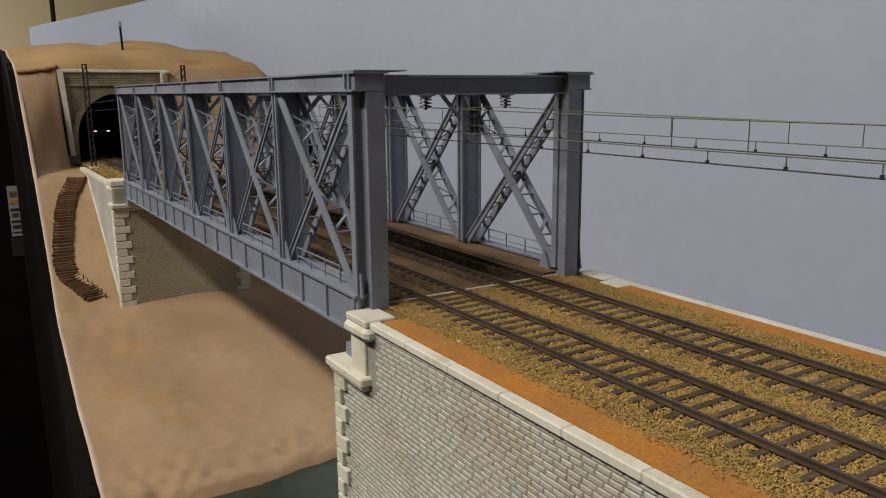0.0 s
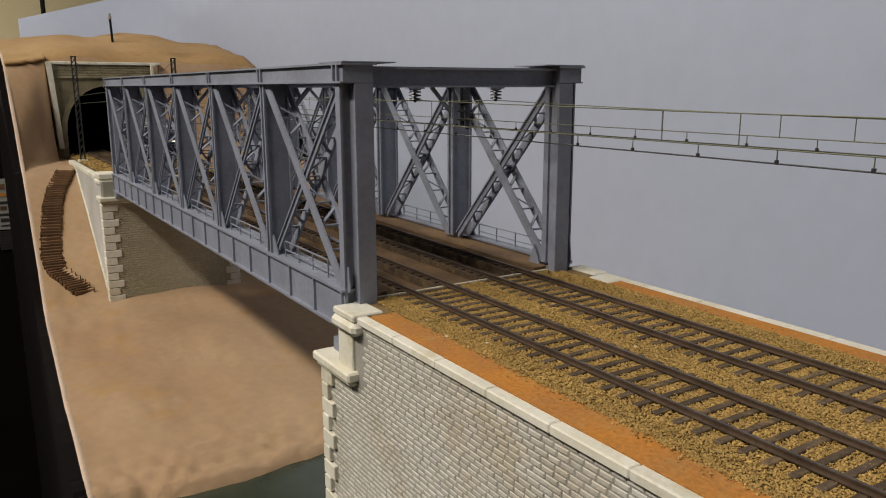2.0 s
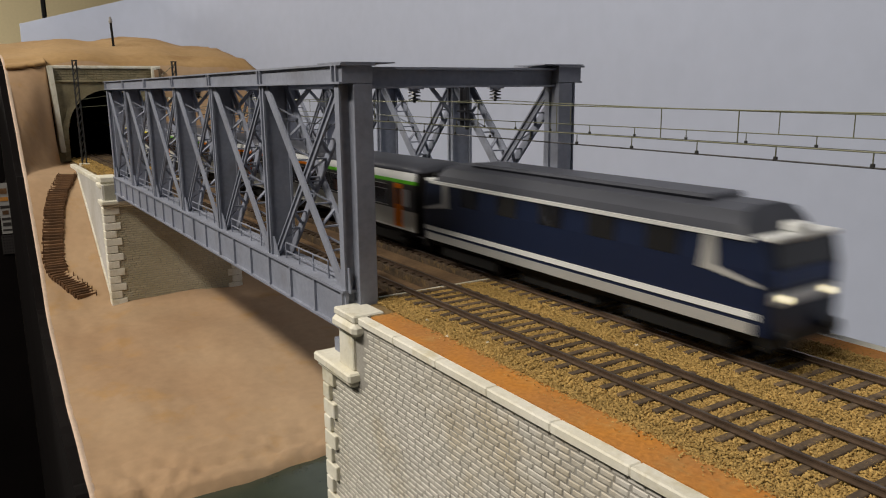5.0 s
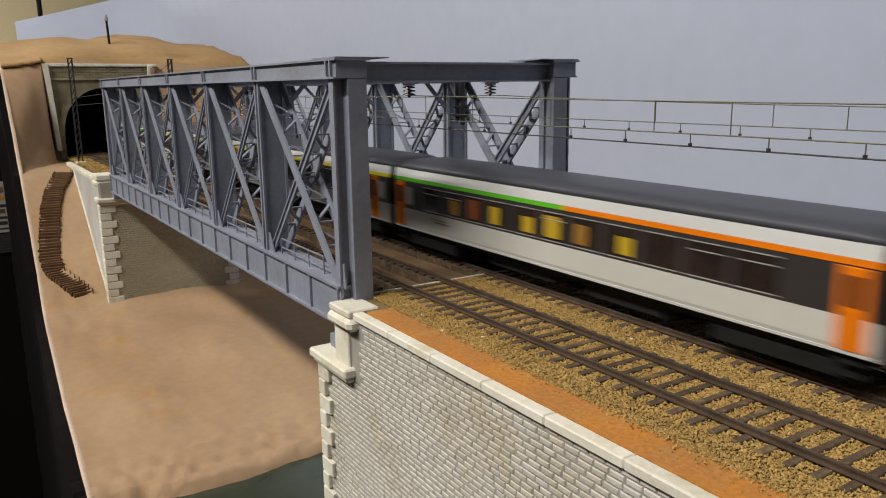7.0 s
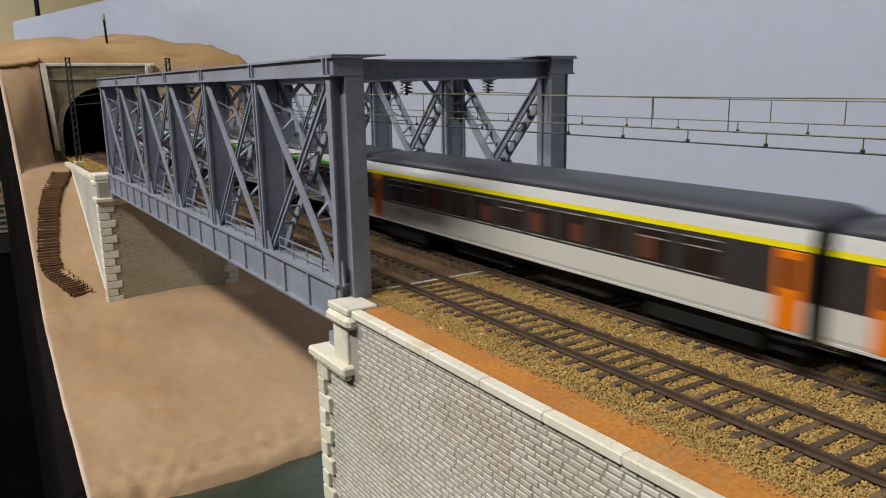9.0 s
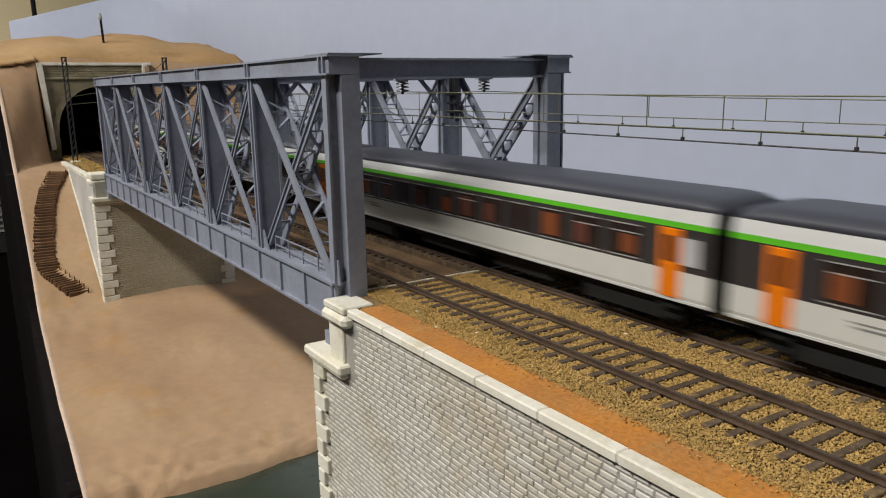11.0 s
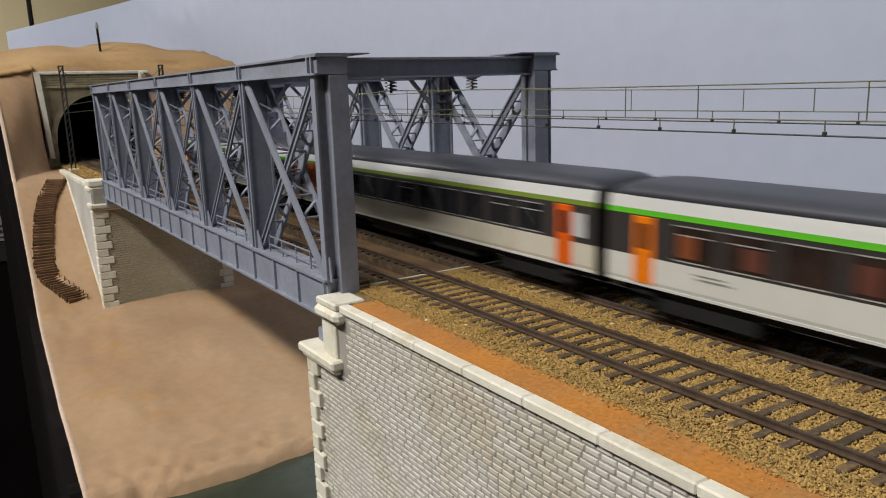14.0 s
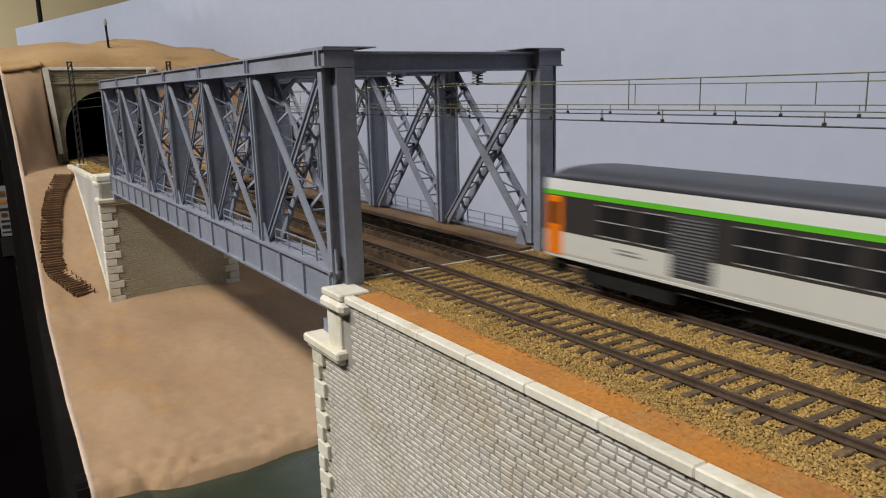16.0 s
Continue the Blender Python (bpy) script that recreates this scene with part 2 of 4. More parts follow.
def extrude_x(outline, x0, x1):
    bm = bmesh.new()
    a = [bm.verts.new((x0, y, z)) for y, z in outline]
    b = [bm.verts.new((x1, y, z)) for y, z in outline]
    n = len(outline)
    for i in range(n):
        bm.faces.new((a[i], a[(i + 1) % n], b[(i + 1) % n], b[i]))
    bm.faces.new(a[::-1])
    bm.faces.new(b)
    return bm


def lerp(x, xs, ys):
    return float(np.interp(x, xs, ys))

# ---- large structure ----
T1, T2 = 0.0, 3.86          # centre lines of the two tracks
GAUGE = 0.86                # half the distance between the rail heads
DECKZ = -0.345               # top of ballast


def make_room():
    """The room that holds the layout; unseen walls and ceiling are darkened against bounce."""
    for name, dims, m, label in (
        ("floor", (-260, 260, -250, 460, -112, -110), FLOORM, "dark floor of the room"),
        ("ceiling", (-260, 260, -250, 460, 140, 144), DIMMED_CEILING, "unseen ceiling, dimmed to cut bounced light"),
        ("wall_left", (-264, -260, -250, 460, -110, 140), DIMMED_WALL, "unseen wall, darkened to cut bounced light"),
        ("wall_right", (260, 264, -250, 460, -110, 140), DIMMED_WALL, "unseen wall, darkened to cut bounced light"),
        ("wall_near", (-260, 260, -254, -250, -110, 140), DIMMED_WALL, "unseen wall, darkened to cut bounced light"),
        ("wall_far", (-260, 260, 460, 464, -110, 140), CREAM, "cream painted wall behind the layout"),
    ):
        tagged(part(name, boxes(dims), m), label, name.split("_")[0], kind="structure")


def make_backdrop():
    """A curved sheet behind the layout, with a hole for the hidden tracks."""
    bm = bmesh.new()
    pts = [(34.0, -90.0), (34.0, -10.0), (34.0, 70.0)]
    for i in range(1, 19):
        a = math.radians(90 * i / 18)
        pts.append((34 - 24 * (1 - math.cos(a)), 70 + 55 * math.sin(a)))
    pts += [(3.0, 125.6), (-3.2, 126.0)]
    layers = []
    for off in (0.0, 0.5):
        cols = []
        for i, (x, y) in enumerate(pts):
            p, q = pts[max(0, i - 1)], pts[min(len(pts) - 1, i + 1)]
            d = Vector((q[0] - p[0], q[1] - p[1], 0)).normalized()
            nx, ny = d.y * off, -d.x * off
            top = 18.8 + (x + 3.2) * 0.27 + max(0, x - 18) ** 2 * 0.14
            cols.append([bm.verts.new((x + nx, y + ny, z)) for z in (-40, -0.8, 8.0, top)])
        layers.append(cols)
        for i in range(len(pts) - 1):
            for k in range(3):
                if k == 1 and pts[i][0] < 12:
                    continue
                bm.faces.new((cols[i][k], cols[i + 1][k], cols[i + 1][k + 1], cols[i][k + 1]))
    for i in range(len(pts) - 1):
        a, b = layers[0], layers[1]
        bm.faces.new((a[i][3], a[i + 1][3], b[i + 1][3], b[i][3]))
    for k in range(3):
        bm.faces.new((layers[0][-1][k], layers[1][-1][k], layers[1][-1][k + 1], layers[0][-1][k + 1]))
    tagged(part("backdrop", bm, BACKDROP, smooth=True), "plain blue-grey painted backdrop sheet", "backdrop", kind="structure")


def fascia_x(y):
    return lerp(y, [-60, 17, 28, 42, 51.5, 62, 68, 130], [-11, -10.8, -10.54, -10.0, -9.55, -9.25, -9.1, -9.0])


def ground_z(x, y):
    """Height of the tan landscape."""
    shore = 0.5 * noise.noise(Vector((x * 0.35, 2.2, 0.4))) + lerp(x, [-11, -4, 3], [0.9, -0.4, 0.3])
    bank = lerp(y, [11, 15.4 + shore, 15.9 + shore, 18 + shore, 30, 44, 48, 52, 57, 62, 64, 70.5], [-15.6, -15.2, -14.05, -13.8, -12.6, -11.6, -11.2, -8.2, -4.6, -0.9, -0.7, -0.6])
    hill = lerp(y, [75.5, 78, 88, 97, 112, 127], [10.4, 11.3, 12.9, 13.8, 12.9, 9.3])
    hill += 1.2 * math.exp(-((x - 8) / 5) ** 2) * lerp(y, [76, 92, 110], [0.1, 1, 0.5]) + 0.5 * math.exp(-((x + 1) / 3) ** 2) - max(0, x - 19) * 0.85 - max(0, -5 - x) * 0.12
    if x > 7.1:
        k = min(1.0, max(0.0, (y - 73.0) / 2.4))
    elif x > -4.8:
        k = 1.0 if y > 75.4 else 0.0
    else:
        near = lerp(x, [-9.2, -6.5, -4.9], [62.5, 68.0, 71.5])
        f = min(1.0, max(0.0, (y - near) / (75.0 - near)))
        k = f ** 1.25
    z = bank * (1 - k) + (hill + (0.3 if y > 75.8 else 0)) * k
    rough = noise.noise(Vector((x * 0.22, y * 0.22, 3.1))) * 0.35 + noise.noise(Vector((x * 0.8, y * 0.8, 1.1))) * 0.10 + abs(noise.noise(Vector((x * 0.5 + 8, y * 0.5, 6.1)))) * 0.12
    if y < 21:
        ragged = noise.noise(Vector((x * 1.3, y * 1.6, 9.0))) * 0.45 + noise.noise(Vector((x * 3.1, y * 3.4, 2.0))) * 0.16
        rough += ragged * lerp(y, [15.0, 16.2, 21.0], [0.3, 1.0, 0.0])
    if x < -4.9 and 62 < y < 75:
        # gully that runs down from the portal's foot
        rough -= 0.9 * math.exp(-((x + 4.6 + (75 - y) * 0.42) / 0.8) ** 2) * lerp(y, [64, 68, 73, 75], [0, 1, 1, 0])
    return z + rough * (0.35 if -4.8 < x < 7.1 and y < 75.4 and y > 60 else 1)


def land_edge(y):
    """Where the landscape ends in front of the backdrop."""
    return lerp(y, [11, 36, 50, 62, 78, 92], [33, 30, 21.5, 20.5, 21.5, 33]) + 0.5 * noise.noise(Vector((y * 0.3, 4.0, 0)))


def make_ground():
    bm = bmesh.new()
    ys = list(np.arange(11.0, 20, 0.33)) + list(np.arange(20, 62, 0.9)) + list(np.arange(62, 78, 0.45)) + list(np.arange(78, 127.5, 1.5))
    grid = []
    for y in ys:
        x0 = fascia_x(y)
        xs = [x0 + (-4.8 - x0) * i / 20 for i in range(20)] + [-4.8 + 0.01 + (7.11 + 4.8) * i / 24 for i in range(24)] + [7.13 + (land_edge(y) - 7.13) * i / 26 for i in range(27)]
        grid.append([bm.verts.new((x, y, ground_z(x, y))) for x in xs])
    for p, q in zip(grid, grid[1:]):
        for i in range(len(p) - 1):
            zs = [v.co.z for v in (p[i], p[i + 1], q[i + 1], q[i])]
            if -4.85 < p[i].co.x < 7.1 and max(zs) - min(zs) > 5:
                low = [bm.verts.new((v.co.x, v.co.y, 10.0)) for v in (q[i], q[i + 1])]
                bm.faces.new((low[0], low[1], q[i + 1], q[i]))
                continue
            bm.faces.new((p[i], p[i + 1], q[i + 1], q[i]))
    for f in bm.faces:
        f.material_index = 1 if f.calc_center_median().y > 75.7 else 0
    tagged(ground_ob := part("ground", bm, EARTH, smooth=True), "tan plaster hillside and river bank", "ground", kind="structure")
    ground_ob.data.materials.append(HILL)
    bm = bmesh.new()
    lo, hi, lo2, hi2 = [], [], [], []
    for y in [-90, 0, 10.9] + ys:
        x = fascia_x(y)
        z = ground_z(x, y) if y >= 11 else -15.6
        hi.append(bm.verts.new((x - 0.02, y, z + 0.06)))
        lo.append(bm.verts.new((x - 0.02, y, -60)))
        hi2.append(bm.verts.new((x - 0.75, y, z + 0.06)))
        lo2.append(bm.verts.new((x - 0.75, y, -60)))
    for i in range(len(hi) - 1):
        bm.faces.new((hi[i], hi[i + 1], hi2[i + 1], hi2[i]))
        bm.faces.new((hi2[i], hi2[i + 1], lo2[i + 1], lo2[i]))
        bm.faces.new((hi[i], lo[i], lo[i + 1], hi[i + 1]))
    tagged(part("fascia", bm, BLACK), "black fascia board along the layout edge", "fascia board", kind="structure")
    # thin pale lip where plaster meets the board
    bm = bmesh.new()
    rows = []
    for y in [v for v in ys if v > 15]:
        x, z = fascia_x(y), ground_z(fascia_x(y), y)
        rows.append([bm.verts.new((x - 0.12, y, z - 0.15)), bm.verts.new((x - 0.10, y, z + 0.10)), bm.verts.new((x + 0.08, y, z + 0.10)), bm.verts.new((x + 0.25, y, z - 0.02))])
    for p, q in zip(rows, rows[1:]):
        for i in range(3):
            bm.faces.new((p[i], p[i + 1], q[i + 1], q[i]))
    tagged(part("trim", bm, LIP, smooth=True), "pale plaster lip along the fascia", "plaster lip", kind="structure")
    # overhanging edge of the hilltop sheet beside the portal
    bm = bmesh.new()
    rows = []
    for i in range(29):
        x = fascia_x(75) + 0.1 + (-4.95 - fascia_x(75) - 0.1) * i / 28
        z = ground_z(x, 76.6)
        w = 0.22 * noise.noise(Vector((x * 1.4, 5.0, 0))) + 0.1 * noise.noise(Vector((x * 4, 1.0, 0)))
        rows.append([bm.verts.new(v) for v in ((x, 76.7, z - 0.5), (x, 74.75 + w, z - 0.62 + w * 0.3), (x, 74.6 + w, z - 0.4), (x, 74.9 + w, z - 0.2), (x, 76.7, z + 0.08))])
    for p, q in zip(rows, rows[1:]):
        for i in range(4):
            bm.faces.new((p[i], p[i + 1], q[i + 1], q[i]))
    bm.faces.new(rows[0])
    bm.faces.new(rows[-1][::-1])
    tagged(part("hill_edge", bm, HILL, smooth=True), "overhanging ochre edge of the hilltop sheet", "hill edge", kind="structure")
    tagged(part("water", boxes((-10.9, 34, -90, 20, -15.2, -14.6)), WATER), "dark green still river water", "water", kind="structure")


make_room()
make_backdrop()
make_ground()
# ---- abutments ----


def make_abutment(name, y_face, y_back, x0, x1, z_top, z_base, sign, label):
    """A masonry block. sign: +1 when its bridge seat looks along +y."""
    ab = thing(name, label=label, category="bridge abutment")
    lo, hi = min(y_face, y_back), max(y_face, y_back)
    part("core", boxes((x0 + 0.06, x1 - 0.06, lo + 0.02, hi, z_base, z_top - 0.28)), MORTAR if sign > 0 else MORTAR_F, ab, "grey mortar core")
    return ab


def brick_rows(x, y0, y1, z0, z1, seed, length=0.48, course=0.185, skip=None):
    """Places (middle y, middle z, length) of the bricks of a wall."""
    rng = random.Random(seed)
    out, k, z = [], 0, z1
    while z - course > z0:
        y = y1 + (length * 0.5 if k % 2 else 0)
        while y > y0:
            ln = length * rng.uniform(0.85, 1.12)
            if y <= y1 + 0.01 and not (skip and skip(y - ln / 2, z - course / 2)):
                out.append((y - ln / 2, z - course / 2, ln - 0.04, course - 0.038))
            y -= ln
        z -= course
        k += 1
    return out


def brick_mesh(bm, at, size, axis):
    """A brick with sloped edges, proud of the wall by size[2]. axis: 'x' for a wall that looks along -x, 'y' for -y."""
    (a, b, z), (ln, h, d) = at, size
    vs = []
    for k, e in ((0, 0.0), (d, 0.025)):
        for i, j in ((-1, -1), (1, -1), (1, 1), (-1, 1)):
            u, w = i * (ln / 2 - e), j * (h / 2 - e)
            vs.append(bm.verts.new((a - k, b + u, z + w) if axis == "x" else (a + u, b - k, z + w)))
    for f in ((4, 5, 6, 7), (0, 1, 5, 4), (1, 2, 6, 5), (2, 3, 7, 6), (3, 0, 4, 7)):
        bm.faces.new([vs[i] for i in f])


def make_near_abutment():
    ab = make_abutment("abutment", 0.0, -45.0, -3.72, 7.6, -0.3, -15.0, 1, "white brick abutment with cream stone coping under the tracks")
    # seat block that carries the bridge ends
    part("seat_core", boxes((-3.66, 7.6, -0.05, 1.40, -15, -2.75)), MORTAR, ab, "grey mortar core")
    part("bearing_shelf", boxes((-4.1, 8.0, -1.5, 1.65, -2.78, -2.42), bevel=0.07), STONE, ab, "cream stone bearing shelf")
    part("shelf_moulding", boxes((-3.98, 7.9, -1.4, 1.55, -2.98, -2.78), bevel=0.08), STONE, ab)
    part("seat_wall", boxes((-3.78, 7.62, -1.25, -0.1, -2.42, -0.95), bevel=0.04), STONE, ab, "cream stone wall behind the bearings")
    # coping slabs along both sides
    for side, (xa, xb) in (("l", (-3.80, -3.40)), ("r", (7.42, 8.05))):
        y = -1.7
        while y > -44:
            ln = 2.55
            part("coping_slab", boxes((xa, xb, y - ln + 0.004, y, -0.57, -0.3), bevel=0.04), STONE, ab)
            y -= ln
        part("corner_cap", boxes((xa - 0.17, xa + 1.05 if side == "l" else xb, -1.75, -0.12, -0.5, -0.24), bevel=0.05), STONE, ab)
        part("cap_moulding", boxes((xa - 0.25, xa + 0.4, -1.9, -0.02, -0.98, -0.52), bevel=0.14), STONE, ab)
    part("plaster_patch", boxes((6.75, 7.4, -3.1, -1.95, -0.3, -0.235), bevel=0.03), STONE, ab, "pale plaster patch on the clay")
    part("edge_strip", boxes((-2.8, 7.2, -0.09, 0.03, -0.75, -0.205)), STONE, ab, "thin cream edge strip at the end of the ballast")
    # corner stones of the seat block
    z, k = -2.99, 0
    while z > -14.5:
        w = 0.95 if k % 2 == 0 else 0.55
        part("quoin", boxes((-3.83, -3.5, 1.5 - w, 1.5, z - 0.62, z - 0.03), bevel=0.03), STONE, ab)
        z -= 0.65
        k += 1
    return ab


def make_far_abutment():
    ab = make_abutment("abutment", 47.4, 66.0, -4.25, 7.3, -0.3, -12.5, -1, "pale brick abutment with corner quoins below the tunnel approach")
    part("bearing_shelf", boxes((-4.62, 7.6, 46.9, 49.0, -2.3, -1.92), bevel=0.07), STONE, ab, "cream stone bearing shelf")
    part("shelf_moulding", boxes((-4.5, 7.5, 47.05, 49.0, -2.52, -2.3), bevel=0.08), STONE, ab)
    part("seat_wall", boxes((-4.2, 7.3, 48.4, 49.0, -1.95, -0.5), bevel=0.03), STONE, ab, "cream stone wall behind the bearings")
    part("corner_pier", boxes((-4.35, -3.2, 48.2, 50.0, -1.95, -0.9), bevel=0.05), STONE, ab)
    part("corner_cap", boxes((-4.42, -2.9, 48.0, 50.2, -0.45, 0.1), bevel=0.1), STONE, ab)
    part("cap_moulding", boxes((-4.5, -2.9, 48.05, 50.1, -0.95, -0.45), bevel=0.14), STONE, ab)
    for y in np.arange(50.2, 65, 2.9):
        part("coping_slab", boxes((-4.42, -3.85, y, y + 2.87, -0.62, -0.2), bevel=0.05), STONE, ab)
    part("wing_wall", boxes((-4.36, -4.2, 47.6, 64.6, -12, -0.6)), RENDER, ab, "pale rendered wing wall")
    part("wing_trim", bars([((-4.42, 47.6, -11.0), (-4.42, 52.2, -7.75)), ((-4.42, 52.1, -7.8), (-4.42, 57.1, -4.2)), ((-4.42, 57, -4.25), (-4.42, 62.4, -0.7))], 0.14, 0.16), STONE, ab, "pale stone edge along the slope")
    z, k = -2.53, 0
    while z > -11.6:
        w = 1.35 if k % 2 == 0 else 0.95
        part("quoin", boxes((-4.5, -4.5 + w, 47.25, 48.3, z - 0.66, z - 0.03), bevel=0.04), STONE, ab)
        part("quoin", boxes((7.45 - w, 7.45, 47.25, 48.3, z - 0.66, z - 0.03), bevel=0.04), STONE, ab)
        z -= 0.69
        k += 1
    return ab


def lay_bricks(near, far):
    """The brick faces of both abutments: the nearest stretch piece by piece, the rest joined."""
    def gap(y, z):
        if z > -3.0 and y > -2.05:
            return True
        k = int((-2.99 - z) / 0.65)
        return y > 1.5 - (0.95 if k % 2 == 0 else 0.55) - 0.05
    rows = brick_rows(-3.66, -30, 1.45, -14.0, -0.575, 3, skip=gap)
    pick = sorted((r for r in rows if -17.5 < r[0] < -5 and r[1] > -5), key=lambda r: abs(r[0] + 11) + 2.2 * abs(r[1] + 2.0))[:290]
    keep = set(pick)
    meshes = []
    for i in range(6):
        b = bmesh.new()
        brick_mesh(b, (0, 0, 0), (0.37 + 0.03 * i, 0.150, 0.022 + 0.004 * (i % 3)), "x")
        ob = part("brick", b, BRICK, near)
        ob.matrix_basis = pose(-3.66 * CM, pick[i][0] * CM, pick[i][1] * CM)
        meshes.append(ob.data)
    rng = random.Random(8)
    for r in pick[6:]:
        ob = new("brick", meshes[min(5, max(0, int((r[2] - 0.355) / 0.03)))])
        ob.parent = near
        ob.matrix_basis = pose((-3.66 + rng.uniform(-0.01, 0.01)) * CM, r[0] * CM, r[1] * CM, rng.uniform(-1.5, 1.5), 0, 0)
    bm = bmesh.new()
    for r in rows:
        if r not in keep:
            brick_mesh(bm, (-3.66 + rng.uniform(-0.01, 0.01), r[0], r[1]), (r[2], r[3], 0.026), "x")
    tagged(part("bricks", bm, BRICK_I, near), kind="stuff")
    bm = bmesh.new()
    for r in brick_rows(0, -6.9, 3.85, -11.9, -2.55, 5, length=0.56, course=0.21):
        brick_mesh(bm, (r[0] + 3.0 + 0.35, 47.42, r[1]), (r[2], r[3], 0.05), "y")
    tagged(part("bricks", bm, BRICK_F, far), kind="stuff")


# ---- bridge ----
PANEL, PANELS = 7.65, 6
BX0, BX1 = -3.49, 7.28      # outer faces of the trusses
MEMBER = 1.15               # depth of the truss members across the bridge
ZNEAR, ZFAR, ZT = 0.2, -0.04, 8.25   # tops of the two foot girders, top of the chords


def truss(bridge, outer, inner, ZB):
    """One side of the bridge. outer and inner: x of its two faces; ZB: top of its foot girder."""
    s = 1 if inner > outer else -1
    mid = (outer + inner) / 2
    y_end = PANEL * PANELS
    # plate girder along the foot
    part("bottom_girder", boxes((min(outer, outer + s * 0.12), max(outer, outer + s * 0.12), -0.18, y_end + 0.18, -1.15, ZB)), STEEL, bridge)
    for z0, z1, reach in ((ZB - 0.02, ZB + 0.08, MEMBER + 0.03 if s > 0 else 0.42), (-1.23, -1.13, MEMBER + 0.03)):
        part("girder_flange", boxes((min(outer - s * 0.12, outer + s * reach), max(outer - s * 0.12, outer + s * reach), -0.2, y_end + 0.2, z0, z1)), STEEL, bridge)
    for i in range(PANELS * 3 + 1):
        y = i * PANEL / 3
        part("stiffener", boxes((min(outer - s * 0.1, outer), max(outer - s * 0.1, outer), y - 0.05, y + 0.05, -1.13, ZB - 0.02)), STEEL, bridge)
    for y in (-0.04, y_end - 0.04):
        part("girder_end", boxes((min(outer + s * 0.12, inner), max(outer + s * 0.12, inner), y, y + 0.08, -1.13, ZB - 0.02)), STEEL, bridge)
    # top chord: two plates, a cover plate and a lip
    for x in (outer, inner - s * 0.12):
        part("top_chord_plate", boxes((min(x, x + s * 0.12), max(x, x + s * 0.12), -0.5, y_end + 0.5, 7.62, ZT - 0.04)), STEEL, bridge)
    part("top_chord_cover", boxes((min(outer - s * 0.1, inner + s * 0.1), max(outer - s * 0.1, inner + s * 0.1), -0.62, y_end + 0.6, ZT - 0.04, ZT + 0.03)), STEEL, bridge)
    part("top_chord_lip", boxes((min(outer - s * 0.1, outer + s * 0.05), max(outer - s * 0.1, outer + s * 0.05), -0.49, y_end + 0.49, 7.60, 7.66)), STEEL, bridge)
    # posts: rolled sections with the web across the bridge
    for i in range(PANELS + 1):
        y = i * PANEL
        lo, hi = min(outer, inner), max(outer, inner)
        if i in (0, PANELS):
            e = -1 if i == 0 else 1
            front, back = min(y + e * 0.5, y + e * 0.05), max(y + e * 0.5, y + e * 0.05)
            xa, xb = sorted((outer + s * 0.42, inner))
            post = part("post", boxes((xa, xb, front, back, -0.55 if i == 0 else ZB + 0.085, 7.595), bevel=0.02), STEEL, bridge)
            xa, xb = sorted((outer + s * 0.08, inner - s * 0.1))
            part("post_web", boxes((xa, xb, min(y + e * 0.05, y - e * 0.1), max(y + e * 0.05, y - e * 0.1), ZB + 0.085, 7.595)), STEEL, post)
            xa, xb = sorted((outer + s * 0.004, outer + s * 0.08))
            part("post_flange", boxes((xa, xb, y - 0.18, y + 0.18, ZB + 0.085, 7.595)), STEEL, post)
            xa, xb = sorted((outer + s * 0.3, inner))
            part("post_flange", boxes((xa, xb, min(y - e * 0.1, y - e * 0.4), max(y - e * 0.1, y - e * 0.4), ZB + 0.085, 7.595)), STEEL, post)
        else:
            post = part("post", boxes((lo + 0.1, hi - 0.1, y - 0.12, y + 0.12, ZB + 0.085, 7.615)), STEEL, bridge)
            for x in (outer, inner - s * 0.1):
                for dy in (-0.24, 0.12):
                    part("post_flange", boxes((min(x, x + s * 0.1), max(x, x + s * 0.1), y + dy, y + dy + 0.12, ZB + 0.085, 7.595)), STEEL, post)
        part("chord_stiffener", boxes((min(outer - s * 0.1, outer), max(outer - s * 0.1, outer), y - 0.22, y - 0.12, 7.68, ZT - 0.04), (min(outer - s * 0.1, outer), max(outer - s * 0.1, outer), y + 0.12, y + 0.22, 7.68, ZT - 0.04)), STEEL, bridge)
        part("gusset", extrude_x([(y - 0.9 if i else y - 0.4, ZB), (y + 0.9 if i < PANELS else y + 0.4, ZB), (y + 0.3, ZB + 0.9), (y - 0.3, ZB + 0.9)], outer + s * 0.10, outer + s * 0.16), STEEL, bridge)
    for y in (-0.5, y_end + 0.42):
        part("chord_end", boxes((min(outer + s * 0.12, inner - s * 0.12), max(outer + s * 0.12, inner - s * 0.12), y, y + 0.08, 7.62, ZT - 0.04)), STEEL, bridge)
    spare = []
    # crossed diagonals: two flanges with lacing between
    for i in range(PANELS):
        ya, yb = i * PANEL + 0.35, (i + 1) * PANEL - 0.35
        for za, zb, inset in ((ZB + 0.15, 7.5, 0.14), (7.5, ZB + 0.15, 0.22)):
            run = Vector((0, yb - ya, zb - za)).normalized()
            side = Vector((0, -run.z, run.y))
            for x, face in ((outer + s * inset, s), (inner - s * inset, -s)):
                p, q = Vector((x, ya, za)), Vector((x, yb, zb))
                if za < zb:
                    part("diagonal", bars([(p, q)], 0.42, 0.09, up=(1, 0, 0)), STEEL, bridge)
                    continue
                # a channel: a thin web with raised edges
                deep = Vector((face * 0.07, 0, 0))
                web = part("diagonal", bars([(p + deep, q + deep)], 0.3, 0.04, up=(1, 0, 0)), STEEL, bridge)
